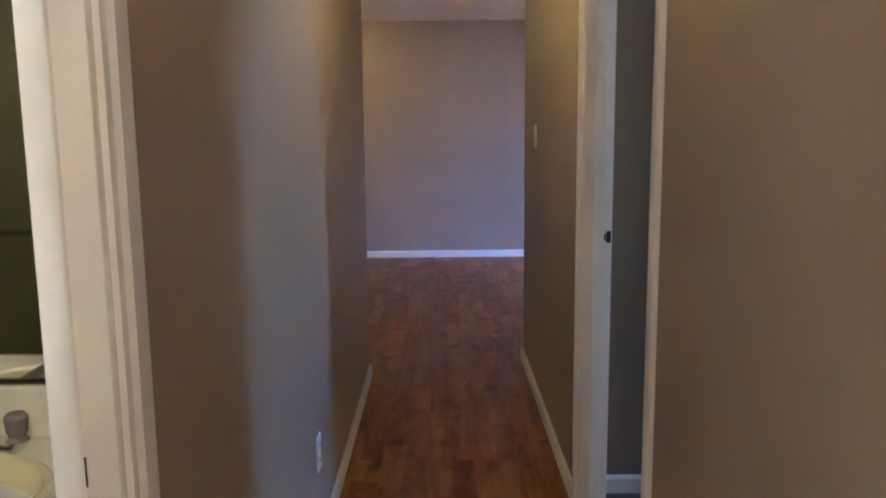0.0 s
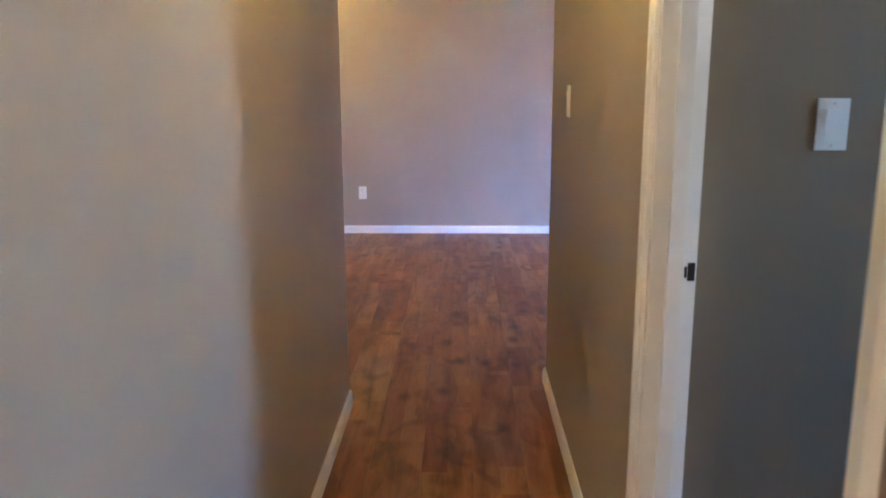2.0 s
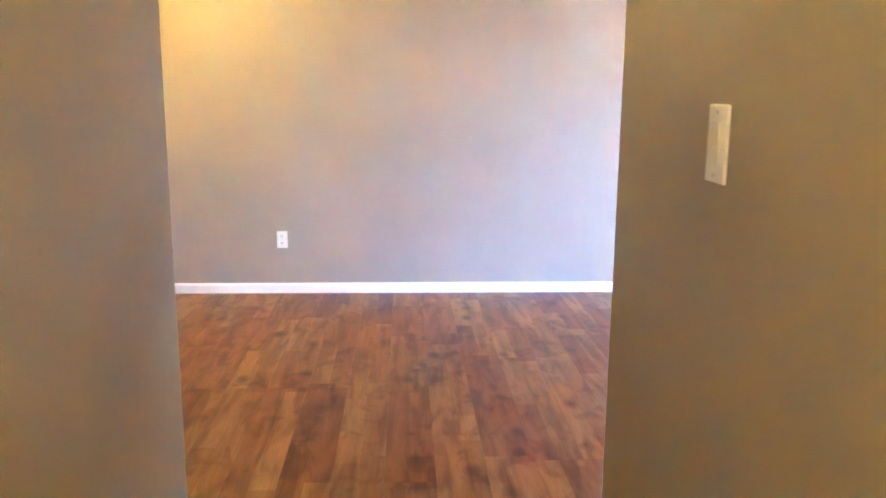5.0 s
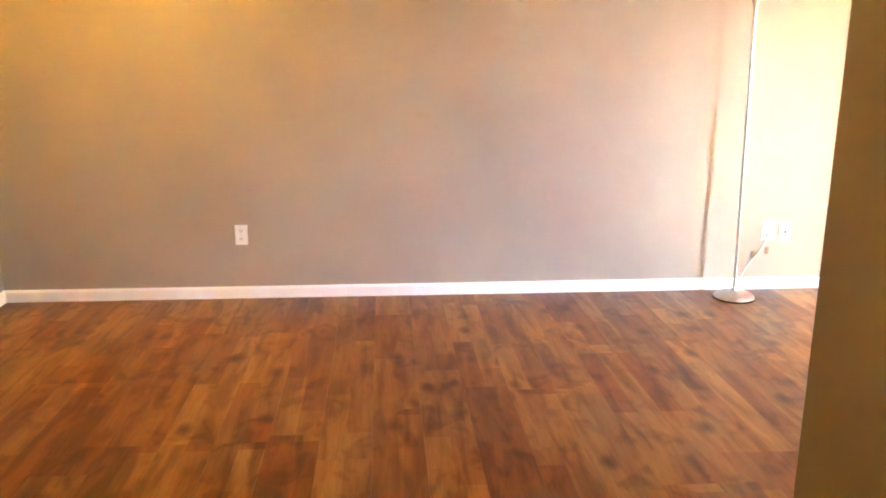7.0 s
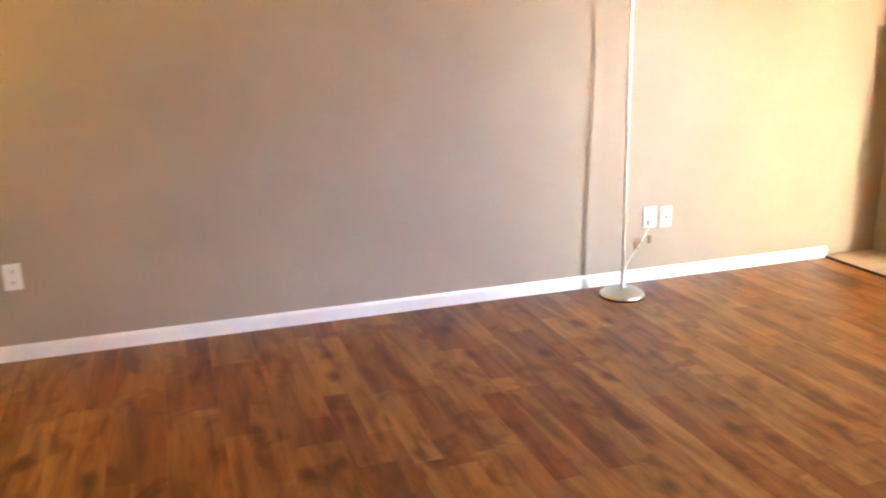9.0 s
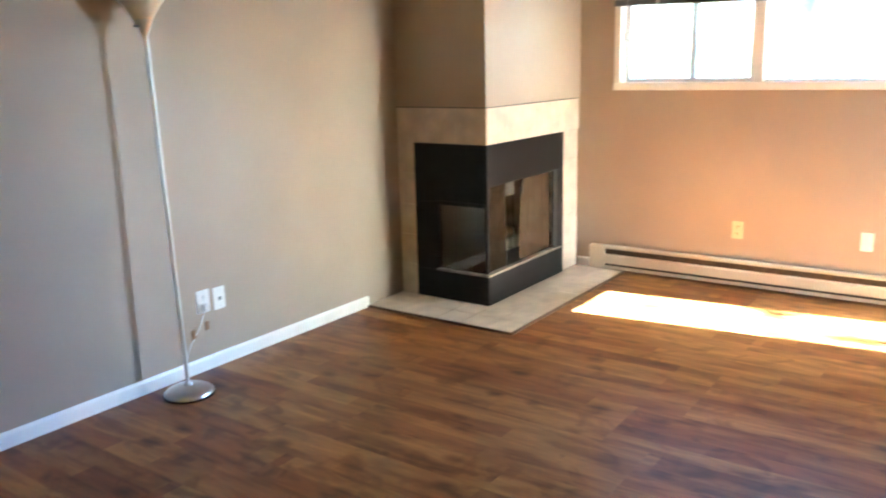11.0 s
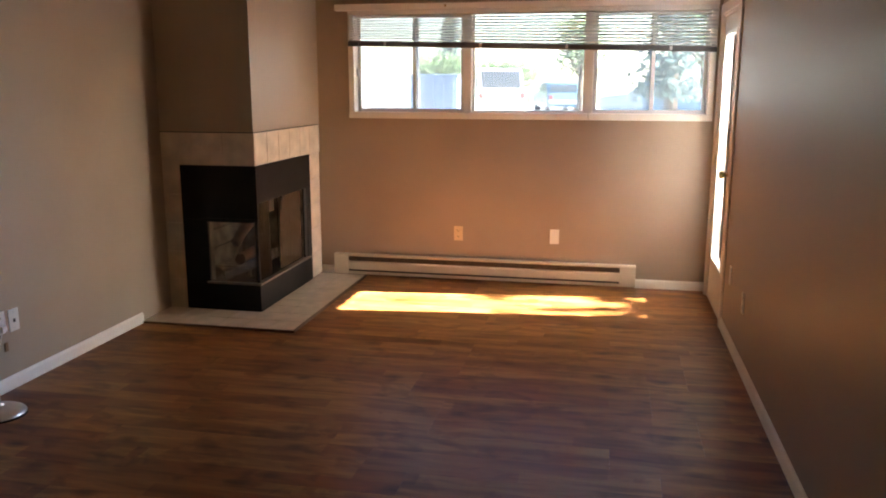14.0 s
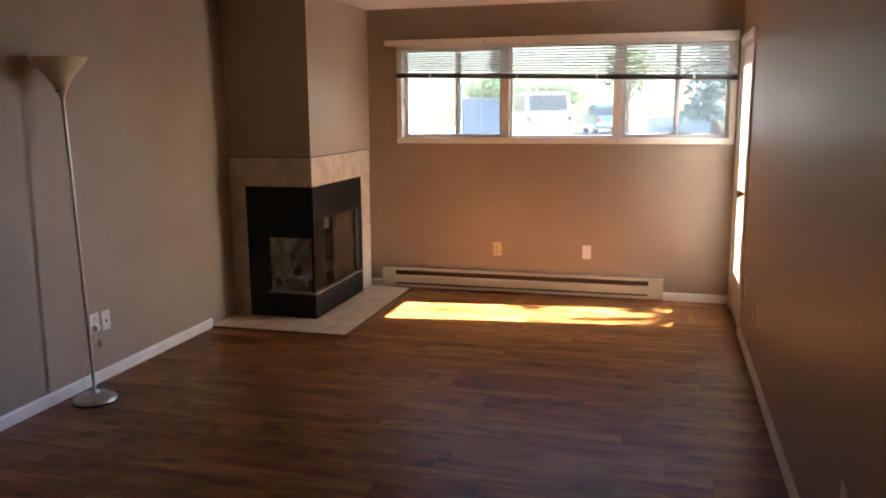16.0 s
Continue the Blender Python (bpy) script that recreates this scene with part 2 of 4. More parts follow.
FIREGLASS = glass_material("bronze_fire_glass", (0.80, 0.74, 0.65), ior=1.8)
MESH = bpy.data.materials.new("bronze_mesh_curtain")
MESH.use_nodes = True
mnt, mb = MESH.node_tree, MESH.node_tree.nodes["Principled BSDF"]
mb.inputs["Base Color"].default_value, mb.inputs["Metallic"].default_value, mb.inputs["Roughness"].default_value = (0.060, 0.038, 0.022, 1), 0.0, 0.8
mb.inputs["Specular IOR Level"].default_value = 0.15
wv, wm, wc = mnt.nodes.new("ShaderNodeTexChecker"), mnt.nodes.new("ShaderNodeMapRange"), mnt.nodes.new("ShaderNodeTexCoord")
wv.inputs["Scale"].default_value = 330.0
wm.inputs["To Min"].default_value, wm.inputs["To Max"].default_value = 0.84, 0.94
mnt.links.new(wc.outputs["Object"], wv.inputs["Vector"])
mnt.links.new(wv.outputs["Fac"], wm.inputs["Value"])
mnt.links.new(wm.outputs[0], mb.inputs["Alpha"])
MIRROR = material("mirror_silver", (0.9, 0.9, 0.9), 0.0, metal=1.0, var=0.0, bump=0.0)
CHROME = material("chrome", (0.7, 0.7, 0.7), 0.15, metal=1.0, var=0.05, bump=0.0)
SINK = material("cream_sink_ceramic", (0.66, 0.57, 0.33), 0.2, var=0.04, scale=6, bump=0.0)
COUNTER = material("cream_cultured_marble", (0.74, 0.68, 0.52), 0.22, var=0.06, scale=8, bump=0.0)
ACRYLIC = material("smoky_acrylic", (0.22, 0.19, 0.15), 0.12, var=0.1, bump=0.0)
STRIKE = material("dark_bronze_strike", (0.06, 0.05, 0.04), 0.35, metal=0.9, var=0.2, bump=0.0)

# ---- helpers for building ----
BASE = {}


def bm_new():
    return bmesh.new()


def bx(bm, x0, x1, y0, y1, z0, z1, bev=0.0):
    """A box between two corners, its edges rounded by bev."""
    r = bmesh.ops.create_cube(bm, size=1.0, matrix=Matrix.Translation(((x0 + x1) / 2, (y0 + y1) / 2, (z0 + z1) / 2)) @ Matrix.Diagonal((abs(x1 - x0), abs(y1 - y0), abs(z1 - z0), 1)))
    if bev:
        es = list({e for v in r["verts"] for e in v.link_edges})
        bmesh.ops.bevel(bm, geom=es, offset=bev, segments=2, affect="EDGES", profile=0.6)
    return bm


def cyl(bm, a, b, r0, r1=None, n=16):
    """A round bar from a to b."""
    a, b = Vector(a), Vector(b)
    d = b - a
    m = Matrix.Translation((a + b) / 2) @ d.to_track_quat("Z", "Y").to_matrix().to_4x4()
    bmesh.ops.create_cone(bm, cap_ends=True, segments=n, radius1=r0, radius2=r0 if r1 is None else r1, depth=d.length, matrix=m)
    return bm


def lathe(bm, profile, n=32, m=Matrix()):
    """A body of revolution about z from (radius, height) pairs."""
    rings = []
    for r, z in profile:
        rings.append([bm.verts.new(m @ Vector((r * math.cos(2 * math.pi * i / n), r * math.sin(2 * math.pi * i / n), z))) for i in range(n)])
    for p, q in zip(rings, rings[1:]):
        for i in range(n):
            bm.faces.new((p[i], p[(i + 1) % n], q[(i + 1) % n], q[i]))
    bm.faces.new(list(reversed(rings[0])))
    bm.faces.new(rings[-1])
    return bm


def prism(bm, pts, axis, u0, u1):
    """A profile (pairs) drawn out along an axis from u0 to u1; the pairs are the other two axes in xyz order."""
    def at(p, u):
        return Vector((u, *p)) if axis == "x" else Vector((p[0], u, p[1])) if axis == "y" else Vector((*p, u))
    a, b = [bm.verts.new(at(p, u0)) for p in pts], [bm.verts.new(at(p, u1)) for p in pts]
    n = len(pts)
    for i in range(n):
        bm.faces.new((a[i], a[(i + 1) % n], b[(i + 1) % n], b[i]))
    bm.faces.new(list(reversed(a)))
    bm.faces.new(b)
    bmesh.ops.recalc_face_normals(bm, faces=bm.faces)
    return bm


def mesh_from(name, bm, mat, smooth=False):
    me = bpy.data.meshes.new(name)
    bmesh.ops.recalc_face_normals(bm, faces=bm.faces)
    bm.to_mesh(me)
    bm.free()
    me.materials.append(mat)
    if smooth:
        for p in me.polygons:
            p.use_smooth = True
        me.set_sharp_from_angle(angle=radians(40))
    return me


def structure(name, bm, mat, label="", category=""):
    return tagged(new(name, mesh_from(name, bm, mat)), label, category, kind="structure")


def thing(name, base, label, category, group="", kind=""):
    e = new(name)
    e.empty_display_size = 0.1
    e.matrix_world = Matrix.Translation(base)
    BASE[e] = Vector(base)
    return tagged(e, label, category, group, kind)


def part(name, bm, mat, parent, label="", smooth=False):
    """One mesh under a thing or a part; its vertices are given in the world."""
    o = BASE.get(parent, Vector())
    bmesh.ops.translate(bm, vec=-o, verts=bm.verts)
    ob = new(name, mesh_from(name, bm, mat, smooth))
    ob.parent = parent
    BASE[ob] = o
    return tagged(ob, label)


def wall_bm(axis, t0, t1, u0, u1, holes=(), z0=0.0, z1=CH):
    """A wall along x or y from u0 to u1 with openings (u0, u1, z0, z1)."""
    bm, pts = bm_new(), {}
    us = sorted({u0, u1, *(h[0] for h in holes), *(h[1] for h in holes)})
    zs = sorted({z0, z1, *(h[2] for h in holes), *(h[3] for h in holes)})

    def solid(i, j):
        if not (0 <= i < len(us) - 1 and 0 <= j < len(zs) - 1):
            return False
        cu, cz = (us[i] + us[i + 1]) / 2, (zs[j] + zs[j + 1]) / 2
        return not any(h[0] < cu < h[1] and h[2] < cz < h[3] for h in holes)

    def at(u, t, z):
        if (u, t, z) not in pts:
            pts[u, t, z] = bm.verts.new((u, t, z) if axis == "x" else (t, u, z))
        return pts[u, t, z]
    for i in range(len(us) - 1):
        for j in range(len(zs) - 1):
            if not solid(i, j):
                continue
            a, b, c, d = us[i], us[i + 1], zs[j], zs[j + 1]
            for t in (t0, t1):
                bm.faces.new((at(a, t, c), at(b, t, c), at(b, t, d), at(a, t, d)))
            for di, dj, (p, q) in ((-1, 0, ((a, c), (a, d))), (1, 0, ((b, c), (b, d))), (0, -1, ((a, c), (b, c))), (0, 1, ((a, d), (b, d)))):
                if not solid(i + di, j + dj):
                    bm.faces.new((at(p[0], t0, p[1]), at(q[0], t0, q[1]), at(q[0], t1, q[1]), at(p[0], t1, p[1])))
    return bm


# ---- walls, floor, ceiling ----
DOOR_S = (3.82, 4.62)       # patio door in the south wall
BED = (-2.86, -1.925)        # bedroom door in the hall
BATH = (-4.45, -3.69)       # bathroom door in the hall
CLOSET = (-4.72, -3.96)     # second door on the bedroom's side
WIN = (0.07, 2.773, 1.341, 2.10)
DH = 2.04
structure("wall_north", wall_bm("x", D, D + WT, WX - WT, L + 0.18), WALL, "long taupe painted living room wall", "wall")
structure("wall_east", wall_bm("y", L, L + 0.18, -WT, D, [(WIN[0] - 0.044, WIN[1] + 0.044, WIN[2] - 0.049, WIN[3] + 0.039)]), WALL, "taupe window wall above the baseboard heater", "wall")
structure("wall_south", wall_bm("x", -WT, 0.0, EX + 0.10, L, [(*DOOR_S, 0, DH)]), SATIN, "satin taupe wall with the glazed patio door", "wall")
structure("wall_west", wall_bm("y", WX - WT, WX, HY - WT, D), WALL, "taupe painted end wall", "wall")
structure("wall_southwest", wall_bm("x", HY - WT, HY, WX, HX - WT), WALL, "taupe painted wall beside the hall", "wall")
structure("wall_hall_east", wall_bm("y", EX, EX + 0.10, HS, 0.0, [(*BED, 0, DH), (*CLOSET, 0, DH)]), WALL, "taupe hall wall with two door openings", "wall")
structure("wall_hall_west", wall_bm("y", HX - 0.08, HX, HS, HY, [(*BATH, 0, DH)]), WALL, "taupe hall wall with the bathroom door", "wall")
structure("wall_hall_end", wall_bm("x", HS - WT, HS, HX - WT, EX + WT), WALL, "taupe wall at the hall's end", "wall")
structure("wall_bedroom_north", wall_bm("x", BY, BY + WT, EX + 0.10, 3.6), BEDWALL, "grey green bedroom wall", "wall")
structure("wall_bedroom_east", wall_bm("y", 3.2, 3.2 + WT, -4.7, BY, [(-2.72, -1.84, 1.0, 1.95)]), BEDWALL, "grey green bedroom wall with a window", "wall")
e = thing("window_2", (3.26, -2.28, 1.0), "white bedroom window beside the corner", "window", kind="structure")
for nm, q in (("window_sill", (3.19, 3.33, -2.719, -1.841, 1.0, 1.03)), ("head_lining", (3.21, 3.32, -2.719, -1.841, 1.92, 1.949)), ("side_lining", (3.21, 3.32, -2.719, -2.69, 1.03, 1.92)), ("side_lining", (3.21, 3.32, -1.87, -1.841, 1.03, 1.92))):
    part(nm, bx(bm_new(), *q, 0.003), TRIM, e)
part("pane", bx(bm_new(), 3.262, 3.268, -2.692, -1.868, 1.028, 1.922), BEDGLASS, e)
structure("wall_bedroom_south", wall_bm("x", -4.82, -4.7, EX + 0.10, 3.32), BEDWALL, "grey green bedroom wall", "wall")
structure("wall_bath_north", wall_bm("x", BATH_Y, BATH_Y + WT, -2.7, HX - WT), BATHWALL, "olive bathroom wall behind the mirror", "wall")
structure("wall_bath_west", wall_bm("y", -2.7, -2.58, -5.1, BATH_Y), BATHWALL, "olive bathroom wall", "wall")
structure("wall_bath_south", wall_bm("x", -5.22, -5.1, -2.7, HX - WT), BATHWALL, "olive bathroom wall", "wall")
structure("wall_chimney_breast", bx(bx(bm_new(), XF, L, YF, D, 1.245, CH), 4.50, L, YF + 0.02, D, 0, 1.245), WALL, "taupe chimney breast above the corner fireplace", "wall")
structure("ceiling", bx(bx(bm_new(), WX - WT, L + 0.18, -WT, D + WT, CH, CH + 0.2), WX - WT, 3.4, HS - WT, -WT, CH, CH + 0.2), CEIL, "white textured ceiling", "ceiling")
FLOOR = structure("floor", bx(bx(bm_new(), WX - WT, L + 0.18, -WT, D + WT, -0.15, -0.006), WX - WT, 3.4, HS - WT, -WT, -0.15, -0.006), SLAB, "brown knotty laminate plank floor", "floor")


def baseboard(axis, face, side, u0, u1, h=0.070, t=0.013):
    """side: which way it stands out from the wall's face."""
    s = side * t
    pts = [(face, 0.0), (face + s, 0.0), (face + s, h - 0.014), (face + s * 0.45, h), (face, h)]
    return structure("baseboard", prism(bm_new(), pts, axis, u0, u1), TRIM, "white painted wooden baseboard", "baseboard")


baseboard("x", D, -1, WX, 3.103)
baseboard("y", WX, 1, HY, D)
baseboard("x", HY, 1, WX, HX)
baseboard("x", 0.0, 1, EX, 3.75)
baseboard("y", L, -1, 0.0, 0.521)
baseboard("y", L, -1, 2.96, YF)
baseboard("y", EX, -1, BED[1] + 0.044, 0.013)
baseboard("y", EX, -1, CLOSET[1] + 0.08, BED[0] - 0.044)
baseboard("y", HX, 1, BATH[1] + 0.09, HY + 0.013)
baseboard("y", HX, 1, HS, BATH[0] - 0.09)
baseboard("x", BY, -1, EX + 0.10, 3.2)


def casing(name, axis, face, side, u0, u1, w=0.075, t=0.017, head=DH):
    """A moulded door casing on one face of a wall: two uprights and a head."""
    e = thing(name, (face, u0, 0) if axis == "y" else (u0, face, 0), "white painted moulded door casing", "casing", kind="structure")

    def mould(o, i):
        s = side * t
        return [(i, 0), (i, s * 0.55), (i + (o - i) * 0.18, s * 0.62), (i + (o - i) * 0.30, s), (i + (o - i) * 0.85, s * 0.9), (o, s * 0.6), (o, 0)]
    for i, o in ((u0, u0 - w), (u1, u1 + w)):
        pts = [((face + d, u) if axis == "y" else (u, face + d)) for u, d in mould(o, i)]
        part("upright", prism(bm_new(), pts, "z", 0.0, head), TRIM, e)
    f0, f1 = sorted((face, face + side * t))
    part("head", bx(bm_new(), *((f0, f1, u0 - w, u1 + w) if axis == "y" else (u0 - w, u1 + w, f0, f1)), head, head + w, 0.003), TRIM, e)
    return e


def jamb(name, axis, t0, t1, u0, u1, stop, strike=None):
    """The lining of a doorway, with its stop; strike: (end, height)."""
    e = thing(name, ((t0 + t1) / 2, u0, 0) if axis == "y" else (u0, (t0 + t1) / 2, 0), "white painted door lining", "jamb", kind="structure")
    k = 0.018
    def b(a0, a1, c0, c1, z0, z1, bev=0.002):
        return bx(bm_new(), *((c0, c1, a0, a1) if axis == "y" else (a0, a1, c0, c1)), z0, z1, bev)
    part("lining", b(u0, u0 + k, t0, t1, 0, DH - k), TRIM, e)
    part("lining", b(u1 - k, u1, t0, t1, 0, DH - k), TRIM, e)
    part("head_lining", b(u0, u1, t0, t1, DH - k, DH), TRIM, e)
    part("stop", b(u1 - k - 0.011, u1 - k, stop, stop + 0.036, 0, DH - k), TRIM, e)
    part("stop", b(u0 + k, u0 + k + 0.011, stop, stop + 0.036, 0, DH - k), TRIM, e)
    if strike:
        sx, sz = strike
        bm = b(u1 - k - 0.0035, u1 - k - 0.0005, sx - 0.006, sx + 0.010, sz - 0.02, sz + 0.02, 0.001)
        bx(bm, *((sx - 0.018, sx - 0.008) if axis == "y" else (u1 - k - 0.01, u1 - k)), *((u1 - k - 0.006, u1 - k - 0.001) if axis == "y" else (sx - 0.018, sx - 0.008)), sz - 0.012, sz + 0.012)
        part("strike_plate", bm, STRIKE, e, "dark bronze strike plate")
    return e


casing("casing_bedroom_hall", "y", EX, -1, *BED, w=0.044)
jamb("jamb_bedroom", "y", EX, EX + 0.10, *BED, EX + 0.035, (EX + 0.086, 1.010))
casing("casing_closet", "y", EX, -1, *CLOSET)
jamb("jamb_closet", "y", EX, EX + 0.10, *CLOSET, EX + 0.035)
casing("casing_bath_hall", "y", HX, 1, *BATH, w=0.085)
jamb("jamb_bath", "y", HX - 0.08, HX, *BATH, HX - 0.078, (HX - 0.05, 0.97))

# closed closet door
e = thing("door_1", (0.06, CLOSET[0], 0), "closed white painted interior door", "door", kind="structure")
part("leaf", bx(bm_new(), EX + 0.072, EX + 0.098, CLOSET[0] + 0.021, CLOSET[1] - 0.021, 0.008, DH - 0.022, 0.003), DOORPAINT, e)
# ---- window in the east wall ----
def window_unit():
    y0, y1, z0, z1 = WIN
    e = thing("window_1", (L, (y0 + y1) / 2, z0), "wide white window with sliding side panes, sunlit", "window", kind="structure")
    # lining and casing on the room side
    for n, b in (("window_sill", (L - 0.022, L + 0.18, y0 - 0.045, y1 + 0.045, z0 - 0.05, z0)),
                 ("head_lining", (L - 0.012, L + 0.18, y0 - 0.045, y1 + 0.045, z1, z1 + 0.04)),
                 ("side_lining", (L - 0.012, L + 0.18, y0 - 0.045, y0, z0, z1)),
                 ("side_lining", (L - 0.012, L + 0.18, y1, y1 + 0.045, z0, z1))):
        part(n, bx(bm_new(), *b, 0.004), TRIM, e)
    part("casing_joint", bx(bm_new(), L - 0.025, L - 0.0215, 0.925, 0.929, z0 - 0.048, z0 - 0.003), GROUT, e)
    gx = L + 0.075

    def sash(name, a, b, x, w=0.026, mat=VINYL, lo=z0, hi=z1):
        s = part(name, bx(bx(bx(bx(bm_new(), x - 0.014, x + 0.014, a, b, lo, lo + w, 0.003), x - 0.014, x + 0.014, a, b, hi - w, hi, 0.003), x - 0.0135, x + 0.0135, a, a + w, lo, hi, 0.003), x - 0.0135, x + 0.0135, b - w, b, lo, hi, 0.003), mat, e)
        part("pane", bx(bm_new(), x - 0.002, x + 0.002, a + w - 0.004, b - w + 0.004, lo + w - 0.004, hi - w + 0.004), DIM_PANE, s)
        return s
    for a, b in ((0.9, 0.96), (1.83, 1.895)):
        part("mullion", bx(bm_new(), L + 0.01, L + 0.15, a, b, z0, z1, 0.004), TRIM, e)
    sash("sash", 1.895, 2.31, gx)
    sash("sash", 2.27, y1, gx + 0.035)
    sash("sash", y0, 0.49, gx + 0.035)
    sash("sash", 0.45, 0.90, gx)
    sash("fixed_frame", 0.96, 1.83, gx + 0.02, 0.014, TRIM)
    part("latch", bx(bm_new(), gx - 0.03, gx - 0.012, y1 - 0.022, y1 - 0.004, 1.62, 1.68, 0.003), ALU, e)
    part("latch", bx(bm_new(), gx - 0.03, gx - 0.012, 0.868, 0.886, 1.62, 1.68, 0.003), ALU, e)
    return e


window_unit()


def blind():
    e = thing("venetian_blind", (L - 0.05, 1.45, 1.86), "half-raised white mini blind with a dark bottom rail", "blind")
    part("valance", bx(bm_new(), L - 0.075, L - 0.005, 0.03, 2.905, 2.118, 2.165, 0.006), TRIM, e)
    part("bracket", cyl(bm_new(), (L - 0.078, 2.02, 2.142), (L - 0.07, 2.02, 2.142), 0.009), BRASS, e)
    part("headrail", bx(bm_new(), L - 0.062, L - 0.032, 0.045, 2.80, 2.085, 2.117, 0.002), SLAT, e)
    y0, y1 = 0.035, 2.795

    def hung(bm, share):
        """Lower towards the south end, as the cord holds it."""
        for v in bm.verts:
            v.co.z -= 0.062 * share * (y1 - v.co.y) / (y1 - y0)
        return bm
    n = 10
    for i in range(n):
        z = 2.078 - i * 0.0185
        pts = [(L - 0.060, z - 0.005), (L - 0.048, z + 0.004), (L - 0.037, z + 0.010), (L - 0.037, z + 0.0092), (L - 0.048, z + 0.003), (L - 0.060, z - 0.0058)]
        part("slat", hung(prism(bm_new(), pts, "y", y0, y1), (i + 0.4) / n), SLAT, e)
    rail = prism(bm_new(), [(L - 0.064, 1.858), (L - 0.058, 1.850), (L - 0.038, 1.850), (L - 0.032, 1.858), (L - 0.036, 1.886), (L - 0.060, 1.886)], "y", y0 - 0.005, y1 + 0.005)
    part("bottom_rail", hung(rail, 1.0), RAIL, e, "dark grey bottom rail with stacked slats")
    for i in range(5):
        z = 1.887 + i * 0.0026
        part("slat", hung(bx(bm_new(), L - 0.060, L - 0.036, y0, y1, z, z + 0.0012), 1.0), RAIL if i < 3 else SLAT, e)
    for y in (0.35, 1.1, 1.75, 2.5):
        low = 1.88 - 0.062 * (y1 - y) / (y1 - y0)
        part("ladder_cord", cyl(bm_new(), (L - 0.063, y, low), (L - 0.063, y, 2.09), 0.0012, n=6), SLAT, e)
        part("cord_clip", bx(bm_new(), L - 0.067, L - 0.0645, y - 0.010, y + 0.010, low - 0.022, low + 0.006, 0.001), VINYL, e)
    for dy in (0.0, 0.012):
        part("lift_cord", cyl(bm_new(), (L - 0.066, 2.70 + dy, 1.62 + dy * 4), (L - 0.066, 2.70 + dy, 2.09), 0.0011, n=6), SLAT, e)
    return e


blind()

# ---- glazed patio door in the south wall ----
a0, a1 = DOOR_S
casing("casing_patio", "x", 0.0, 1, a0, a1, w=0.07)
jamb("jamb_patio", "x", -WT, 0.0, a0, a1, -0.10)
e = thing("door_2", (a0, -0.03, 0), "white patio door with a full-height glass pane", "door", kind="structure")
da, db = a0 + 0.02, a1 - 0.02
leaf = bm_new()
for b in ((da, db, -0.05, -0.008, 0.012, 0.31), (da, db, -0.05, -0.008, 1.90, DH - 0.02), (da, da + 0.11, -0.05, -0.008, 0.31, 1.90), (db - 0.11, db, -0.05, -0.008, 0.31, 1.90)):
    bx(leaf, *b)
leaf = part("leaf", leaf, DOORPAINT, e)
g = part("pane", bx(bm_new(), da + 0.10, db - 0.10, -0.032, -0.026, 0.30, 1.91), PANE, leaf)
g.visible_shadow = False
bd = bm_new()
for b in ((da + 0.10, db - 0.10, 0.30, 0.325), (da + 0.10, db - 0.10, 1.885, 1.91)):
    bx(bd, b[0], b[1], -0.0075, 0.004, b[2], b[3], 0.003)
for u in (da + 0.10, db - 0.125):
    bx(bd, u, u + 0.025, -0.0075, 0.004, 0.325, 1.885, 0.003)
part("glazing_bead", bd, TRIM, leaf)
kx, kz = da + 0.055, 0.985
kn = bm_new()
lathe(kn, [(0.001, 0.0), (0.031, 0.0), (0.030, 0.006), (0.013, 0.010), (0.011, 0.028), (0.020, 0.036), (0.027, 0.046), (0.027, 0.056), (0.018, 0.064), (0.001, 0.066)], 20, Matrix.Translation((kx, -0.008, kz)) @ Matrix.Rotation(radians(-90), 4, "X"))
part("door_knob", kn, BRASS, e, "brass door knob", smooth=True)
part("threshold", bx(bm_new(), a0, a1, -0.12, -0.005, -0.004, 0.012, 0.003), ALU, e)


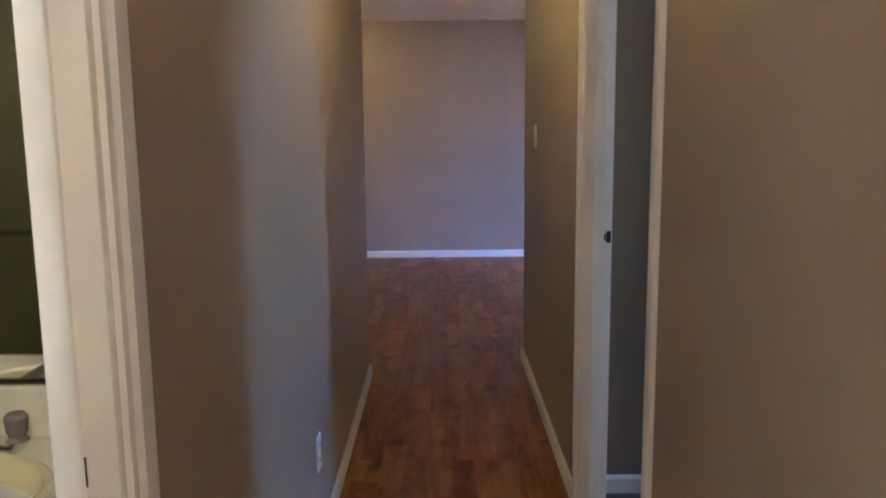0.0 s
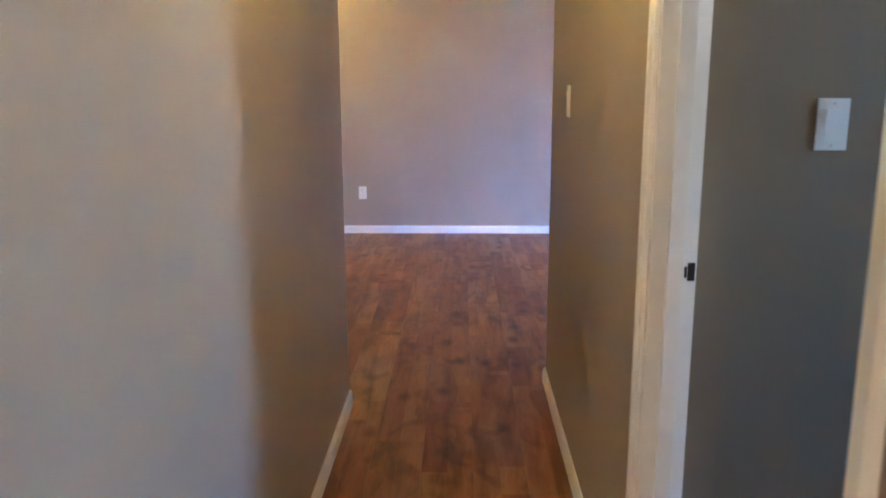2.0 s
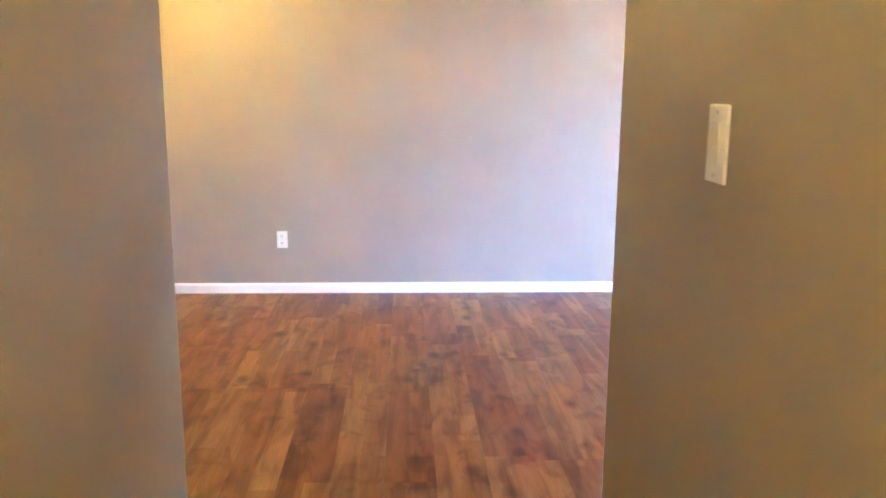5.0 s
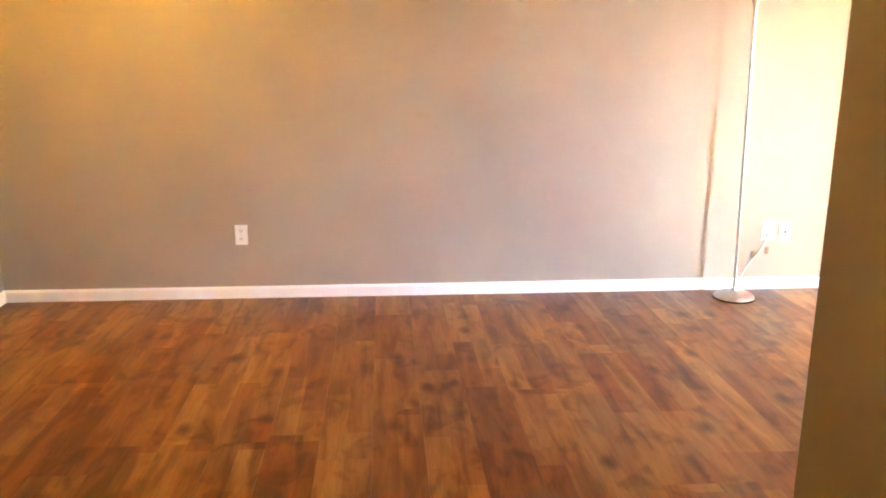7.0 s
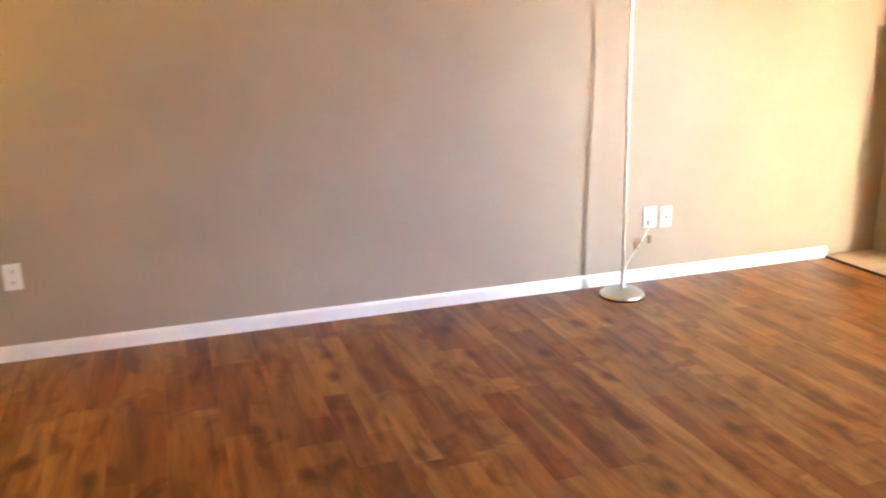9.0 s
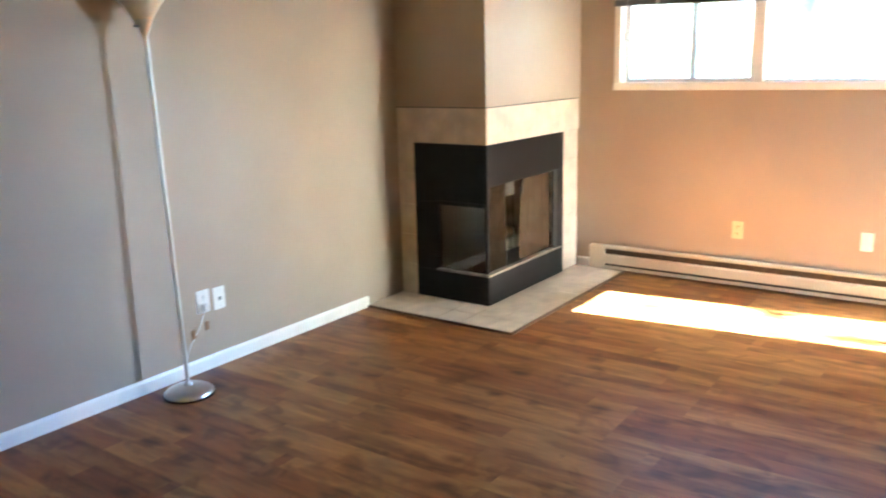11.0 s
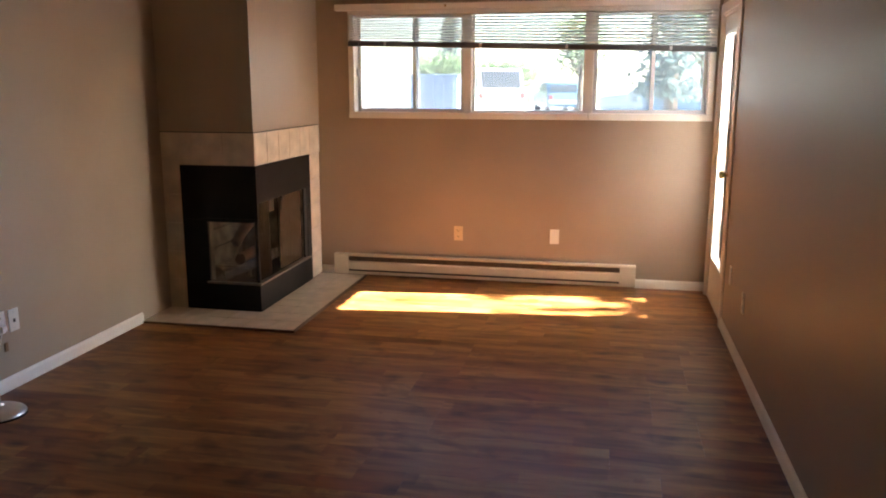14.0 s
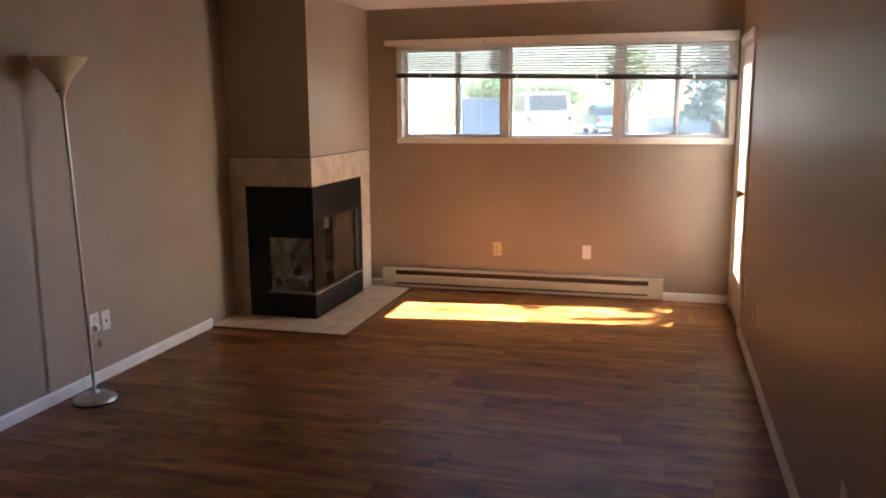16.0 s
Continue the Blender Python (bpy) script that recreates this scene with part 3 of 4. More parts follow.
# ---- corner fireplace ----
def fireplace():
    e = thing("fireplace", (XF, YF, 0.012), "black two-sided corner fireplace with wire-mesh curtains", "fireplace")
    X1, Y1 = 4.467, 3.622       # ends of the black front on each face
    ZT = 1.017
    t = 0.012
    # fronts stand a little proud of the tiles
    x, y = XF - t, YF - t
    ow, oe, oz0, oz1 = 3.60, 4.385, 0.20, 0.765     # opening on the south face
    py, wz1 = 3.44, 0.645                            # opening on the west face
    for b in ((XF + 0.01, X1, y, y + 0.03, 0.0, oz0), (XF + 0.01, X1, y, y + 0.03, oz1, ZT), (oe, X1, y, y + 0.03, oz0, oz1)):
        part("front_panel", bx(bm_new(), *b, 0.002), BLACK, e, "black enamelled panel")
    for b in ((x, XF + 0.01, y, Y1, 0.0, oz0), (x, XF + 0.01, y, Y1, wz1, ZT), (x, XF + 0.01, py, Y1, oz0, wz1)):
        part("side_panel", bx(bm_new(), *b, 0.002), BLACK, e, "black enamelled panel")
    part("ledge", bx(bx(bm_new(), x - 0.012, XF + 0.02, y - 0.012, py + 0.02, oz0, oz0 + 0.014, 0.003), XF + 0.02, oe + 0.03, y - 0.012, y + 0.03, oz0, oz0 + 0.014, 0.003), LEDGE, e, "worn bronze ledge under the curtains")
    # firebox
    box = bm_new()
    bx(box, XF + 0.02, 4.44, 3.66, 3.70, 0.10, ZT)
    bx(box, 4.44, 4.48, YF + 0.03, 3.70, 0.10, ZT)
    bx(box, XF + 0.012, 3.60, py + 0.03, 3.66, 0.10, ZT)
    part("firebox_lining", box, SOOT, e, "sooty firebrick lining")
    part("firebox_roof", bx(bm_new(), XF + 0.012, 4.44, YF + 0.02, 3.66, 0.80, 0.84), SOOT, e)
    part("ash_bed", bx(bm_new(), XF + 0.012, 4.44, YF + 0.02, 3.66, 0.10, 0.20), ASH, e, "grey ash bed")
    # corner post and glass
    part("corner_post", bx(bm_new(), XF - 0.006, XF + 0.012, YF - 0.006, YF + 0.012, oz0 + 0.014, oz1, 0.002), BLACK, e)
    part("side_glass", bx(bm_new(), XF - 0.004, XF + 0.001, YF + 0.014, py, oz0 + 0.014, wz1), FIREGLASS, e, "bronze side glass")
    part("valance_bar", bx(bm_new(), x - 0.004, x + 0.004, y + 0.02, py + 0.02, wz1 - 0.012, wz1 + 0.012, 0.002), BLACK, e)

    def curtain(u0, u1, folds, deep, seed):
        """A pleated wire-mesh spark curtain hanging from the rod."""
        rnd = random.Random(seed)
        bm = bm_new()
        n, rows_n = folds * 8, 10
        ph = [rnd.uniform(-0.5, 0.5) for _ in range(folds + 1)]
        grid = []
        for k in range(rows_n + 1):
            f = k / rows_n
            row = []
            for i in range(n + 1):
                g = i / n
                v = YF + 0.022 + deep * math.sin(2 * math.pi * folds * g + ph[int(g * folds)]) * (0.55 + 0.45 * f)
                row.append(bm.verts.new((u0 + (u1 - u0) * g + 0.004 * math.sin(6 * f + g * 9), v, oz1 - 0.012 - f * (oz1 - oz0 - 0.03))))
            grid.append(row)
        for p, q in zip(grid, grid[1:]):
            for i in range(n):
                bm.faces.new((p[i], p[i + 1], q[i + 1], q[i]))
        return part("mesh_curtain", bm, MESH, e, "pleated bronze wire-mesh spark curtain", smooth=True)
    curtain(3.49, 3.725, 7, 0.014, 1)
    curtain(3.915, 4.325, 9, 0.009, 2)
    part("curtain_rod", cyl(bm_new(), (XF + 0.012, YF + 0.022, oz1 - 0.008), (oe, YF + 0.022, oz1 - 0.008), 0.005, n=10), BLACK, e)
    part("curtain_pull", bx(bx(bm_new(), 3.885, 3.90, YF - 0.012, YF + 0.004, 0.66, 0.775, 0.004), 3.882, 3.903, YF - 0.02, YF - 0.010, 0.735, 0.765, 0.004), BLACK, e, "black curtain pull")
    part("damper_plate", bx(bm_new(), 3.735, 3.885, YF + 0.05, YF + 0.06, 0.66, 0.765), DAMPER, e, "dull steel damper plate")
    for v in (3.22, 3.34, 3.46):
        part("brick_joint", bx(bm_new(), 4.4365, 4.4395, v, v + 0.006, 0.2, 0.8), BLACK, e)
    for w in (0.34, 0.48, 0.62):
        part("brick_joint", bx(bm_new(), XF + 0.13, 4.44, 3.656, 3.6595, w, w + 0.006), BLACK, e)
    part("air_slot", bx(bm_new(), 4.325, 4.384, y + 0.002, y + 0.018, oz0 + 0.02, oz1 - 0.005), HOLE, e)
    # grate and logs
    gr = bm_new()
    for i in range(9):
        u = 3.66 + i * 0.075
        bx(gr, u, u + 0.016, 3.20, 3.50, 0.27, 0.286)
        bx(gr, u, u + 0.016, 3.19, 3.206, 0.27, 0.345)
    bx(gr, 3.64, 4.29, 3.24, 3.256, 0.25, 0.27)
    bx(gr, 3.64, 4.29, 3.44, 3.456, 0.25, 0.27)
    for u in (3.68, 4.24):
        for v in (3.24, 3.44):
            bx(gr, u, u + 0.016, v, v + 0.016, 0.20, 0.25)
    part("grate", gr, GRATE, e, "worn iron fire grate with pale tines")
    return e


def log(a, b, r, label):
    bm = bm_new()
    a, b = Vector(a), Vector(b)
    d = b - a
    q = d.to_track_quat("Z", "Y").to_matrix().to_4x4()
    prof = [(r * (0.86 + 0.14 * noise.noise(Vector((i * 0.7, r * 40, 1)))), i / 10 * d.length) for i in range(11)]
    lathe(bm, prof, 14, Matrix.Translation(a) @ q)
    for v in bm.verts:
        v.co += Vector((noise.noise(v.co * 22), noise.noise(v.co * 22 + Vector((9, 0, 0))), noise.noise(v.co * 22 + Vector((0, 9, 0))))) * 0.012
    ob = new("firewood_log", mesh_from("firewood_log", bm, BARK, True))
    return tagged(ob, label, "log", "logs on the grate")


fireplace()
log((3.70, 3.33, 0.325), (4.22, 3.36, 0.325), 0.045, "charred split log lying on the fire grate")
log((3.78, 3.40, 0.42), (4.02, 3.30, 0.66), 0.042, "charred log leaning above the fire grate")


# ---- baseboard heater ----
def heater():
    y0, y1, xf = 0.521, 2.96, L - 0.064
    e = thing("baseboard_heater", (L - 0.03, (y0 + y1) / 2, 0.018), "long cream enamelled electric baseboard heater", "heater")
    h = 0.182
    part("back_plate", bx(bm_new(), L - 0.01, L - 0.001, y0, y1, 0.018, h), HEATER, e)
    part("front_cover", prism(bm_new(), [(xf, 0.058), (xf + 0.004, 0.055), (xf + 0.004, 0.112), (xf + 0.014, 0.124), (xf + 0.012, 0.126), (xf, 0.114)], "y", y0 + 0.12, y1 - 0.12), HEATER, e)
    part("top_cover", prism(bm_new(), [(L - 0.01, h), (xf + 0.004, h), (xf - 0.002, h - 0.012), (xf, h - 0.016), (xf + 0.006, h - 0.006), (L - 0.01, h - 0.006)], "y", y0 + 0.0, y1), HEATER, e)
    part("bottom_lip", prism(bm_new(), [(L - 0.01, 0.018), (xf + 0.002, 0.018), (xf + 0.002, 0.040), (xf + 0.006, 0.040), (xf + 0.006, 0.024), (L - 0.01, 0.024)], "y", y0, y1), HEATER, e)
    for a, b in ((y0, y0 + 0.12), (y1 - 0.12, y1)):
        part("end_box", bx(bm_new(), xf, L - 0.01, a, b, 0.02, h - 0.006, 0.004), HEATER, e)
    part("fin_block", bx(bm_new(), xf + 0.02, L - 0.012, y0 + 0.12, y1 - 0.12, 0.03, h - 0.012), DARKSLOT, e, "dark heating fins behind the slots")
    return e


heater()


# ---- plates on the walls ----
def plate(name, c, normal, label, kind_of, mat=PLATE, w=0.072, h=0.117):
    """A wall plate centred at c; normal: the way it faces, x, -x, y or -y."""
    e = thing(name, c, label, "outlet" if "outlet" in name else "switch" if "switch" in name else "plate")
    ang = {"-y": 0, "x": 90, "y": 180, "-x": 270}[normal]
    m = Matrix.Translation(c) @ Matrix.Rotation(radians(ang), 4, "Z")
    def p(nm, bm, mt, lab="", sm=False):
        bmesh.ops.transform(bm, matrix=m, verts=bm.verts)
        return part(nm, bm, mt, e, lab, sm)
    p("cover", bx(bm_new(), -w / 2, w / 2, -0.006, 0.0, -h / 2, h / 2, 0.003), mat)
    if kind_of == "duplex":
        for dz in (-0.024, 0.024):
            p("socket", bx(bm_new(), -0.017, 0.017, -0.0085, -0.0055, dz - 0.014, dz + 0.014, 0.0014), mat)
            p("slot", bx(bx(bx(bm_new(), -0.008, -0.005, -0.0092, -0.008, dz - 0.002, dz + 0.008), 0.005, 0.008, -0.0092, -0.008, dz - 0.002, dz + 0.007), -0.002, 0.002, -0.0092, -0.008, dz - 0.010, dz - 0.006), HOLE)
        p("screw", cyl(bm_new(), (0, -0.0075, 0), (0, -0.0055, 0), 0.003, n=10), NICKEL)
    elif kind_of == "rocker":
        paddle = prism(bm_new(), [(-0.0055, -0.033), (-0.0072, -0.033), (-0.0085, -0.002), (-0.0105, 0.033), (-0.0055, 0.033)], "x", -0.0165, 0.0165)
        p("rocker", paddle, mat)
        for dz in (-0.047, 0.047):
            p("screw", cyl(bm_new(), (0, -0.0075, dz), (0, -0.0055, dz), 0.003, n=10), NICKEL)
    elif kind_of == "jack":
        p("jack", bx(bm_new(), -0.007, 0.007, -0.0085, -0.0055, -0.012, 0.006, 0.001), HOLE)
        for dz in (-0.042, 0.042):
            p("screw", cyl(bm_new(), (0, -0.0075, dz), (0, -0.0055, dz), 0.003, n=10), NICKEL)
    else:
        for dz in (-0.042, 0.042):
            p("screw", cyl(bm_new(), (0, -0.0075, dz), (0, -0.0055, dz), 0.003, n=10), NICKEL)
    return e


plate("wall_outlet", (-1.297, D, 0.378), "-y", "white duplex wall outlet on the long taupe wall", "duplex")
plate("wall_outlet", (1.842, D, 0.362), "-y", "white wall outlet with a lamp plug beside a jack plate", "duplex", w=0.08)
plate("phone_jack_plate", (1.944, D, 0.356), "-y", "white phone jack plate beside the outlet", "jack")
plate("wall_outlet", (L, 1.924, 0.380), "-x", "almond duplex outlet above the baseboard heater", "duplex", ALMOND)
plate("cable_plate", (L, 1.155, 0.381), "-x", "white blank cable plate above the baseboard heater", "blank")
plate("wall_outlet", (3.0, 0.0, 0.37), "y", "taupe-shadowed white outlet near the patio door", "duplex")
plate("light_switch", (3.50, 0.0, 0.41), "y", "low white cover plate beside the patio door", "blank")
plate("phone_jack_plate", (0.46, 0.0, 0.40), "y", "white jack plate low on the satin wall", "jack")
plate("light_switch", (EX, -0.565, 1.33), "-x", "cream white light switch at the hall's end", "rocker")
plate("wall_outlet", (HX, -2.18, 0.345), "x", "white outlet low on the hall wall", "duplex")
plate("light_switch", (0.447, BY, 1.31), "-y", "white light switch in the bedroom", "rocker")


# ---- torchiere lamp ----
def torchiere():
    b = Vector((1.575, 3.568, 0.0))
    top = Vector((1.565, 3.605, 1.675))
    e = thing("floor_lamp", b, "brushed nickel torchiere floor lamp with a cream bowl shade, unlit", "lamp")
    part("base", lathe(bm_new(), [(0.001, 0.0075), (0.112, 0.0075), (0.116, 0.010), (0.115, 0.016), (0.105, 0.026), (0.082, 0.038), (0.045, 0.046), (0.022, 0.050), (0.018, 0.062), (0.001, 0.062)], 40, Matrix.Translation(b)), NICKEL, e, "domed nickel base", smooth=True)
    part("floor_ring", lathe(bm_new(), [(0.001, 0.0), (0.119, 0.0), (0.119, 0.007), (0.001, 0.007)], 40, Matrix.Translation(b)), BLACK, e, "black rubber ring under the base")
    d = top - b
    pole = bm_new()
    for i in range(3):
        p, q = b + d * (0.03 + i * 0.3233), b + d * (0.03 + (i + 1) * 0.3233)
        cyl(pole, p, q, 0.0092)
        cyl(pole, q - d * 0.006, q, 0.0108)
    part("pole", pole, NICKEL, e, smooth=True)
    m = Matrix.Translation(top) @ d.to_track_quat("Z", "Y").to_matrix().to_4x4()
    part("socket_cup", lathe(bm_new(), [(0.001, -0.02), (0.012, -0.02), (0.018, 0.0), (0.034, 0.035), (0.040, 0.05), (0.001, 0.05)], 28, m), NICKEL, e, smooth=True)
    part("switch_knob", cyl(bm_new(), m @ Vector((0.030, 0, 0.018)), m @ Vector((0.062, 0, 0.020)), 0.0045, n=10), BLACK, e, "small black rotary switch")
    part("shade", lathe(bm_new(), [(0.001, 0.048), (0.040, 0.048), (0.072, 0.100), (0.105, 0.138), (0.128, 0.168), (0.140, 0.186), (0.144, 0.190), (0.137, 0.190), (0.124, 0.171), (0.100, 0.142), (0.068, 0.104), (0.036, 0.056), (0.001, 0.056)], 44, m), SHADE, e, "cream frosted bowl shade", smooth=True)
    cu = bpy.data.curves.new("cord", "CURVE")
    cu.dimensions = "3D"
    cu.bevel_depth = 0.0022
    sp = cu.splines.new("BEZIER")
    pts = [(1.842, D - 0.022, 0.335), (1.79, D - 0.03, 0.25), (1.70, D - 0.03, 0.12), (1.665, D - 0.05, 0.02), (1.68, 3.60, 0.004), (1.65, 3.55, 0.008)]
    sp.bezier_points.add(len(pts) - 1)
    for bp, p in zip(sp.bezier_points, pts):
        bp.co = Vector(p) - b
        bp.handle_left_type = bp.handle_right_type = "AUTO"
    c = new("cord", cu)
    cu.materials.append(PLATE)
    c.parent = e
    pl = bm_new()
    bx(pl, 1.825, 1.859, D - 0.034, D - 0.009, 0.322, 0.352, 0.004)
    part("plug", pl, PLATE, e, "white plug")
    for u in (1.815, 1.73):
        part("cord_tag", bx(bm_new(), u - 0.011, u + 0.011, D - 0.058, D - 0.05, 0.195 + (u - 1.7) * 0.3, 0.24 + (u - 1.7) * 0.3, 0.002), CORD, e, "brown cord tag")
    return e


torchiere()


# ---- lamps on the ceiling ----
def ceiling_light(c, r, color, watts, label):
    e = thing("ceiling_light", (c[0], c[1], CH), label, "light")
    m = Matrix.Translation((c[0], c[1], CH))
    part("canopy", lathe(bm_new(), [(0.001, 0), (r * 0.75, 0), (r * 0.78, -0.012), (r * 0.7, -0.022), (0.001, -0.022)], 32, m), NICKEL, e, smooth=True)
    part("stem", cyl(bm_new(), (c[0], c[1], CH - 0.022), (c[0], c[1], CH - 0.062), 0.012), NICKEL, e)
    part("glass_bowl", lathe(bm_new(), [(0.001, -0.060), (r, -0.060), (r * 0.98, -0.085), (r * 0.8, -0.120), (r * 0.45, -0.143), (0.001, -0.150)], 36, m), emitter("lit_bowl", color, watts), e, "lit frosted glass bowl", smooth=True)
    return e


WARM = (1.0, 0.59, 0.12)
ceiling_light((-1.80, 2.80), 0.15, WARM, 0.47, "lit frosted glass ceiling light over the dining end")
ceiling_light((-0.43, -1.8), 0.11, (1.0, 0.64, 0.19), 0.41, "lit frosted glass ceiling light in the hall")
ceiling_light((-0.43, -5.0), 0.11, (1.0, 0.72, 0.40), 1.0, "lit frosted glass ceiling light at the hall's far end")
ceiling_light((-1.75, -4.2), 0.11, (1.0, 0.80, 0.45), 0.50, "lit frosted glass ceiling light in the bathroom")


# ---- bathroom seen through its door ----
def vanity():
    x0, x1, y0, y1, zt = -1.75, HX - WT - 0.003, -3.76, BATH_Y - 0.001, 0.82
    e = thing("vanity", ((x0 + x1) / 2, y0, 0), "cream vanity with an oval sink under the mirror", "vanity")
    part("cabinet", bx(bm_new(), x0 + 0.02, x1 - 0.02, y0 + 0.03, y1, 0.0, zt - 0.035, 0.003), DOORPAINT, e)
    cx, cy, rx, ry = -1.32, -3.48, 0.215, 0.165
    top = bm_new()
    n = 40
    ring = [top.verts.new((cx + rx * math.cos(2 * math.pi * i / n), cy + ry * math.sin(2 * math.pi * i / n), zt)) for i in range(n)]
    def edge_pt(i):
        a = 2 * math.pi * i / n
        c, s = math.cos(a), math.sin(a)
        k = min([((x1 - cx) / c if c > 0 else (x0 - cx) / c) if abs(c) > 1e-6 else 1e9, ((y1 - cy) / s if s > 0 else (y0 - cy) / s) if abs(s) > 1e-6 else 1e9])
        return (cx + k * c, cy + k * s, zt)
    outer = [top.verts.new(edge_pt(i)) for i in range(n)]
    low = [top.verts.new((v.co.x, v.co.y, zt - 0.035)) for v in outer]
    for i in range(n):
        j = (i + 1) % n
        top.faces.new((ring[i], outer[i], outer[j], ring[j]))
        top.faces.new((outer[i], low[i], low[j], outer[j]))
    part("countertop", top, COUNTER, e)
    bowl = bm_new()
    prev = None
    for k, (s, dz) in enumerate(((1.06, 0.010), (1.03, 0.014), (0.99, 0.010), (0.94, -0.02), (0.84, -0.07), (0.62, -0.115), (0.25, -0.135))):
        r = [bowl.verts.new((cx + rx * s * math.cos(2 * math.pi * i / n), cy + ry * s * math.sin(2 * math.pi * i / n), zt + dz)) for i in range(n)]
        if prev:
            for i in range(n):
                bowl.faces.new((prev[i], prev[(i + 1) % n], r[(i + 1) % n], r[i]))
        prev = r
    bowl.faces.new(prev)
    part("sink_bowl", bowl, SINK, e, "cream oval sink bowl", smooth=True)
    part("backsplash", bx(bm_new(), x0, x1, y1 - 0.02, y1, zt, zt + 0.10, 0.004), COUNTER, e)
    f = part("faucet", bx(bx(bm_new(), cx - 0.09, cx + 0.09, -3.315, -3.255, zt, zt + 0.022, 0.006), cx - 0.014, cx + 0.014, -3.44, -3.28, zt + 0.05, zt + 0.075, 0.006), CHROME, e, "chrome faucet")
    for s in (-1, 1):
        part("tap_knob", lathe(bm_new(), [(0.001, 0.022), (0.02, 0.022), (0.014, 0.03), (0.019, 0.042), (0.021, 0.066), (0.015, 0.074), (0.001, 0.074)], 18, Matrix.Translation((cx + s * 0.085, -3.285, zt))), ACRYLIC, f, "smoky acrylic tap knob", smooth=True)
    return e


vanity()
e = thing("bathroom_mirror", (-1.36, BATH_Y, 0.92), "frameless wall mirror above the vanity", "mirror")
part("glass", bx(bm_new(), -1.75, HX - WT - 0.004, BATH_Y - 0.006, BATH_Y - 0.001, 0.925, 1.95), MIRROR, e)
part("bottom_channel", bx(bm_new(), -1.75, HX - WT - 0.004, BATH_Y - 0.011, BATH_Y - 0.0065, 0.926, 0.932), STRIKE, e)
e = thing("towel_bar", (-2.1, -5.1, 0.97), "dark metal towel bar on the olive wall", "towel bar")
part("bar", cyl(bm_new(), (-2.48, -5.04, 0.97), (-1.72, -5.04, 0.97), 0.009), STRIKE, e)
for u in (-2.48, -1.72):
    part("post", bx(bm_new(), u - 0.018, u + 0.018, -5.1, -5.03, 0.952, 0.988, 0.004), STRIKE, e)

# ---- outside ----
GRASS = material("lawn", (0.10, 0.13, 0.045), 0.95, var=0.35, scale=2.0, bump=0.5, bscale=40)
ROAD = material("pale_concrete", (0.34, 0.33, 0.31), 0.95, var=0.2, scale=1.5, bump=0.3, bscale=80)
LEAF = leaf_material("green_leaves", (0.17, 0.22, 0.11))
NEEDLE = leaf_material("blue_green_needles", (0.13, 0.17, 0.16))
TRUNK = material("tree_bark", (0.12, 0.085, 0.06), 0.95, var=0.35, scale=6, bump=0.6, bscale=30)
WHITECAR = material("white_car_paint", (0.70, 0.70, 0.70), 0.25, var=0.02, bump=0.0, coat=0.6)
BLUECAR = material("blue_car_paint", (0.12, 0.24, 0.34), 0.25, var=0.03, bump=0.0, coat=0.6)
CARGLASS = material("dark_car_glass", (0.05, 0.06, 0.07), 0.08, var=0.05, bump=0.0)
TYRE = material("black_tyre", (0.02, 0.02, 0.02), 0.8, var=0.2)
BIN = material("blue_bin_steel", (0.20, 0.27, 0.38), 0.5, var=0.12, scale=3)


def ground_z(x):
    return -0.16 + 0.42 * min(1.0, max(0.0, (x - 7.0) / 18.0))


g = bm_new()
xs = [-60, -3.0, L + 0.18, 7.0, 10, 13, 16, 19, 22, 25, 60, 200, 900]
rows_ = []
for x in xs:
    rows_.append([g.verts.new((x, y, ground_z(x))) for y in (-900, -40, 0, 40, 900)])
for p, q in zip(rows_, rows_[1:]):
    for i in range(4):
        g.faces.new((p[i], q[i], q[i + 1], p[i + 1]))
structure("ground", g, GRASS, "green lawn and open ground outside", "ground")
r = bm_new()
rr = [[r.verts.new((x, y, ground_z(x) + 0.012)) for y in (-45, 45)] for x in (9, 14, 19, 25, 60)]
for p, q in zip(rr, rr[1:]):
    r.faces.new((p[0], q[0], q[1], p[1]))
structure("road", r, ROAD, "pale sunlit concrete parking lot", "road")
# pale slab out of view, spread wide to bounce sunlight through the patio door
structure("bounce_slab", bx(bm_new(), 1.0, 8.0, -11.0, -0.121, -0.20, -0.03, 0.01), material("bounce_slab_concrete", (0.64, 0.61, 0.56), 0.9, var=0.12, scale=4, bump=0.3), "unseen pale concrete slab, enlarged to bounce sunlight indoors", "patio")


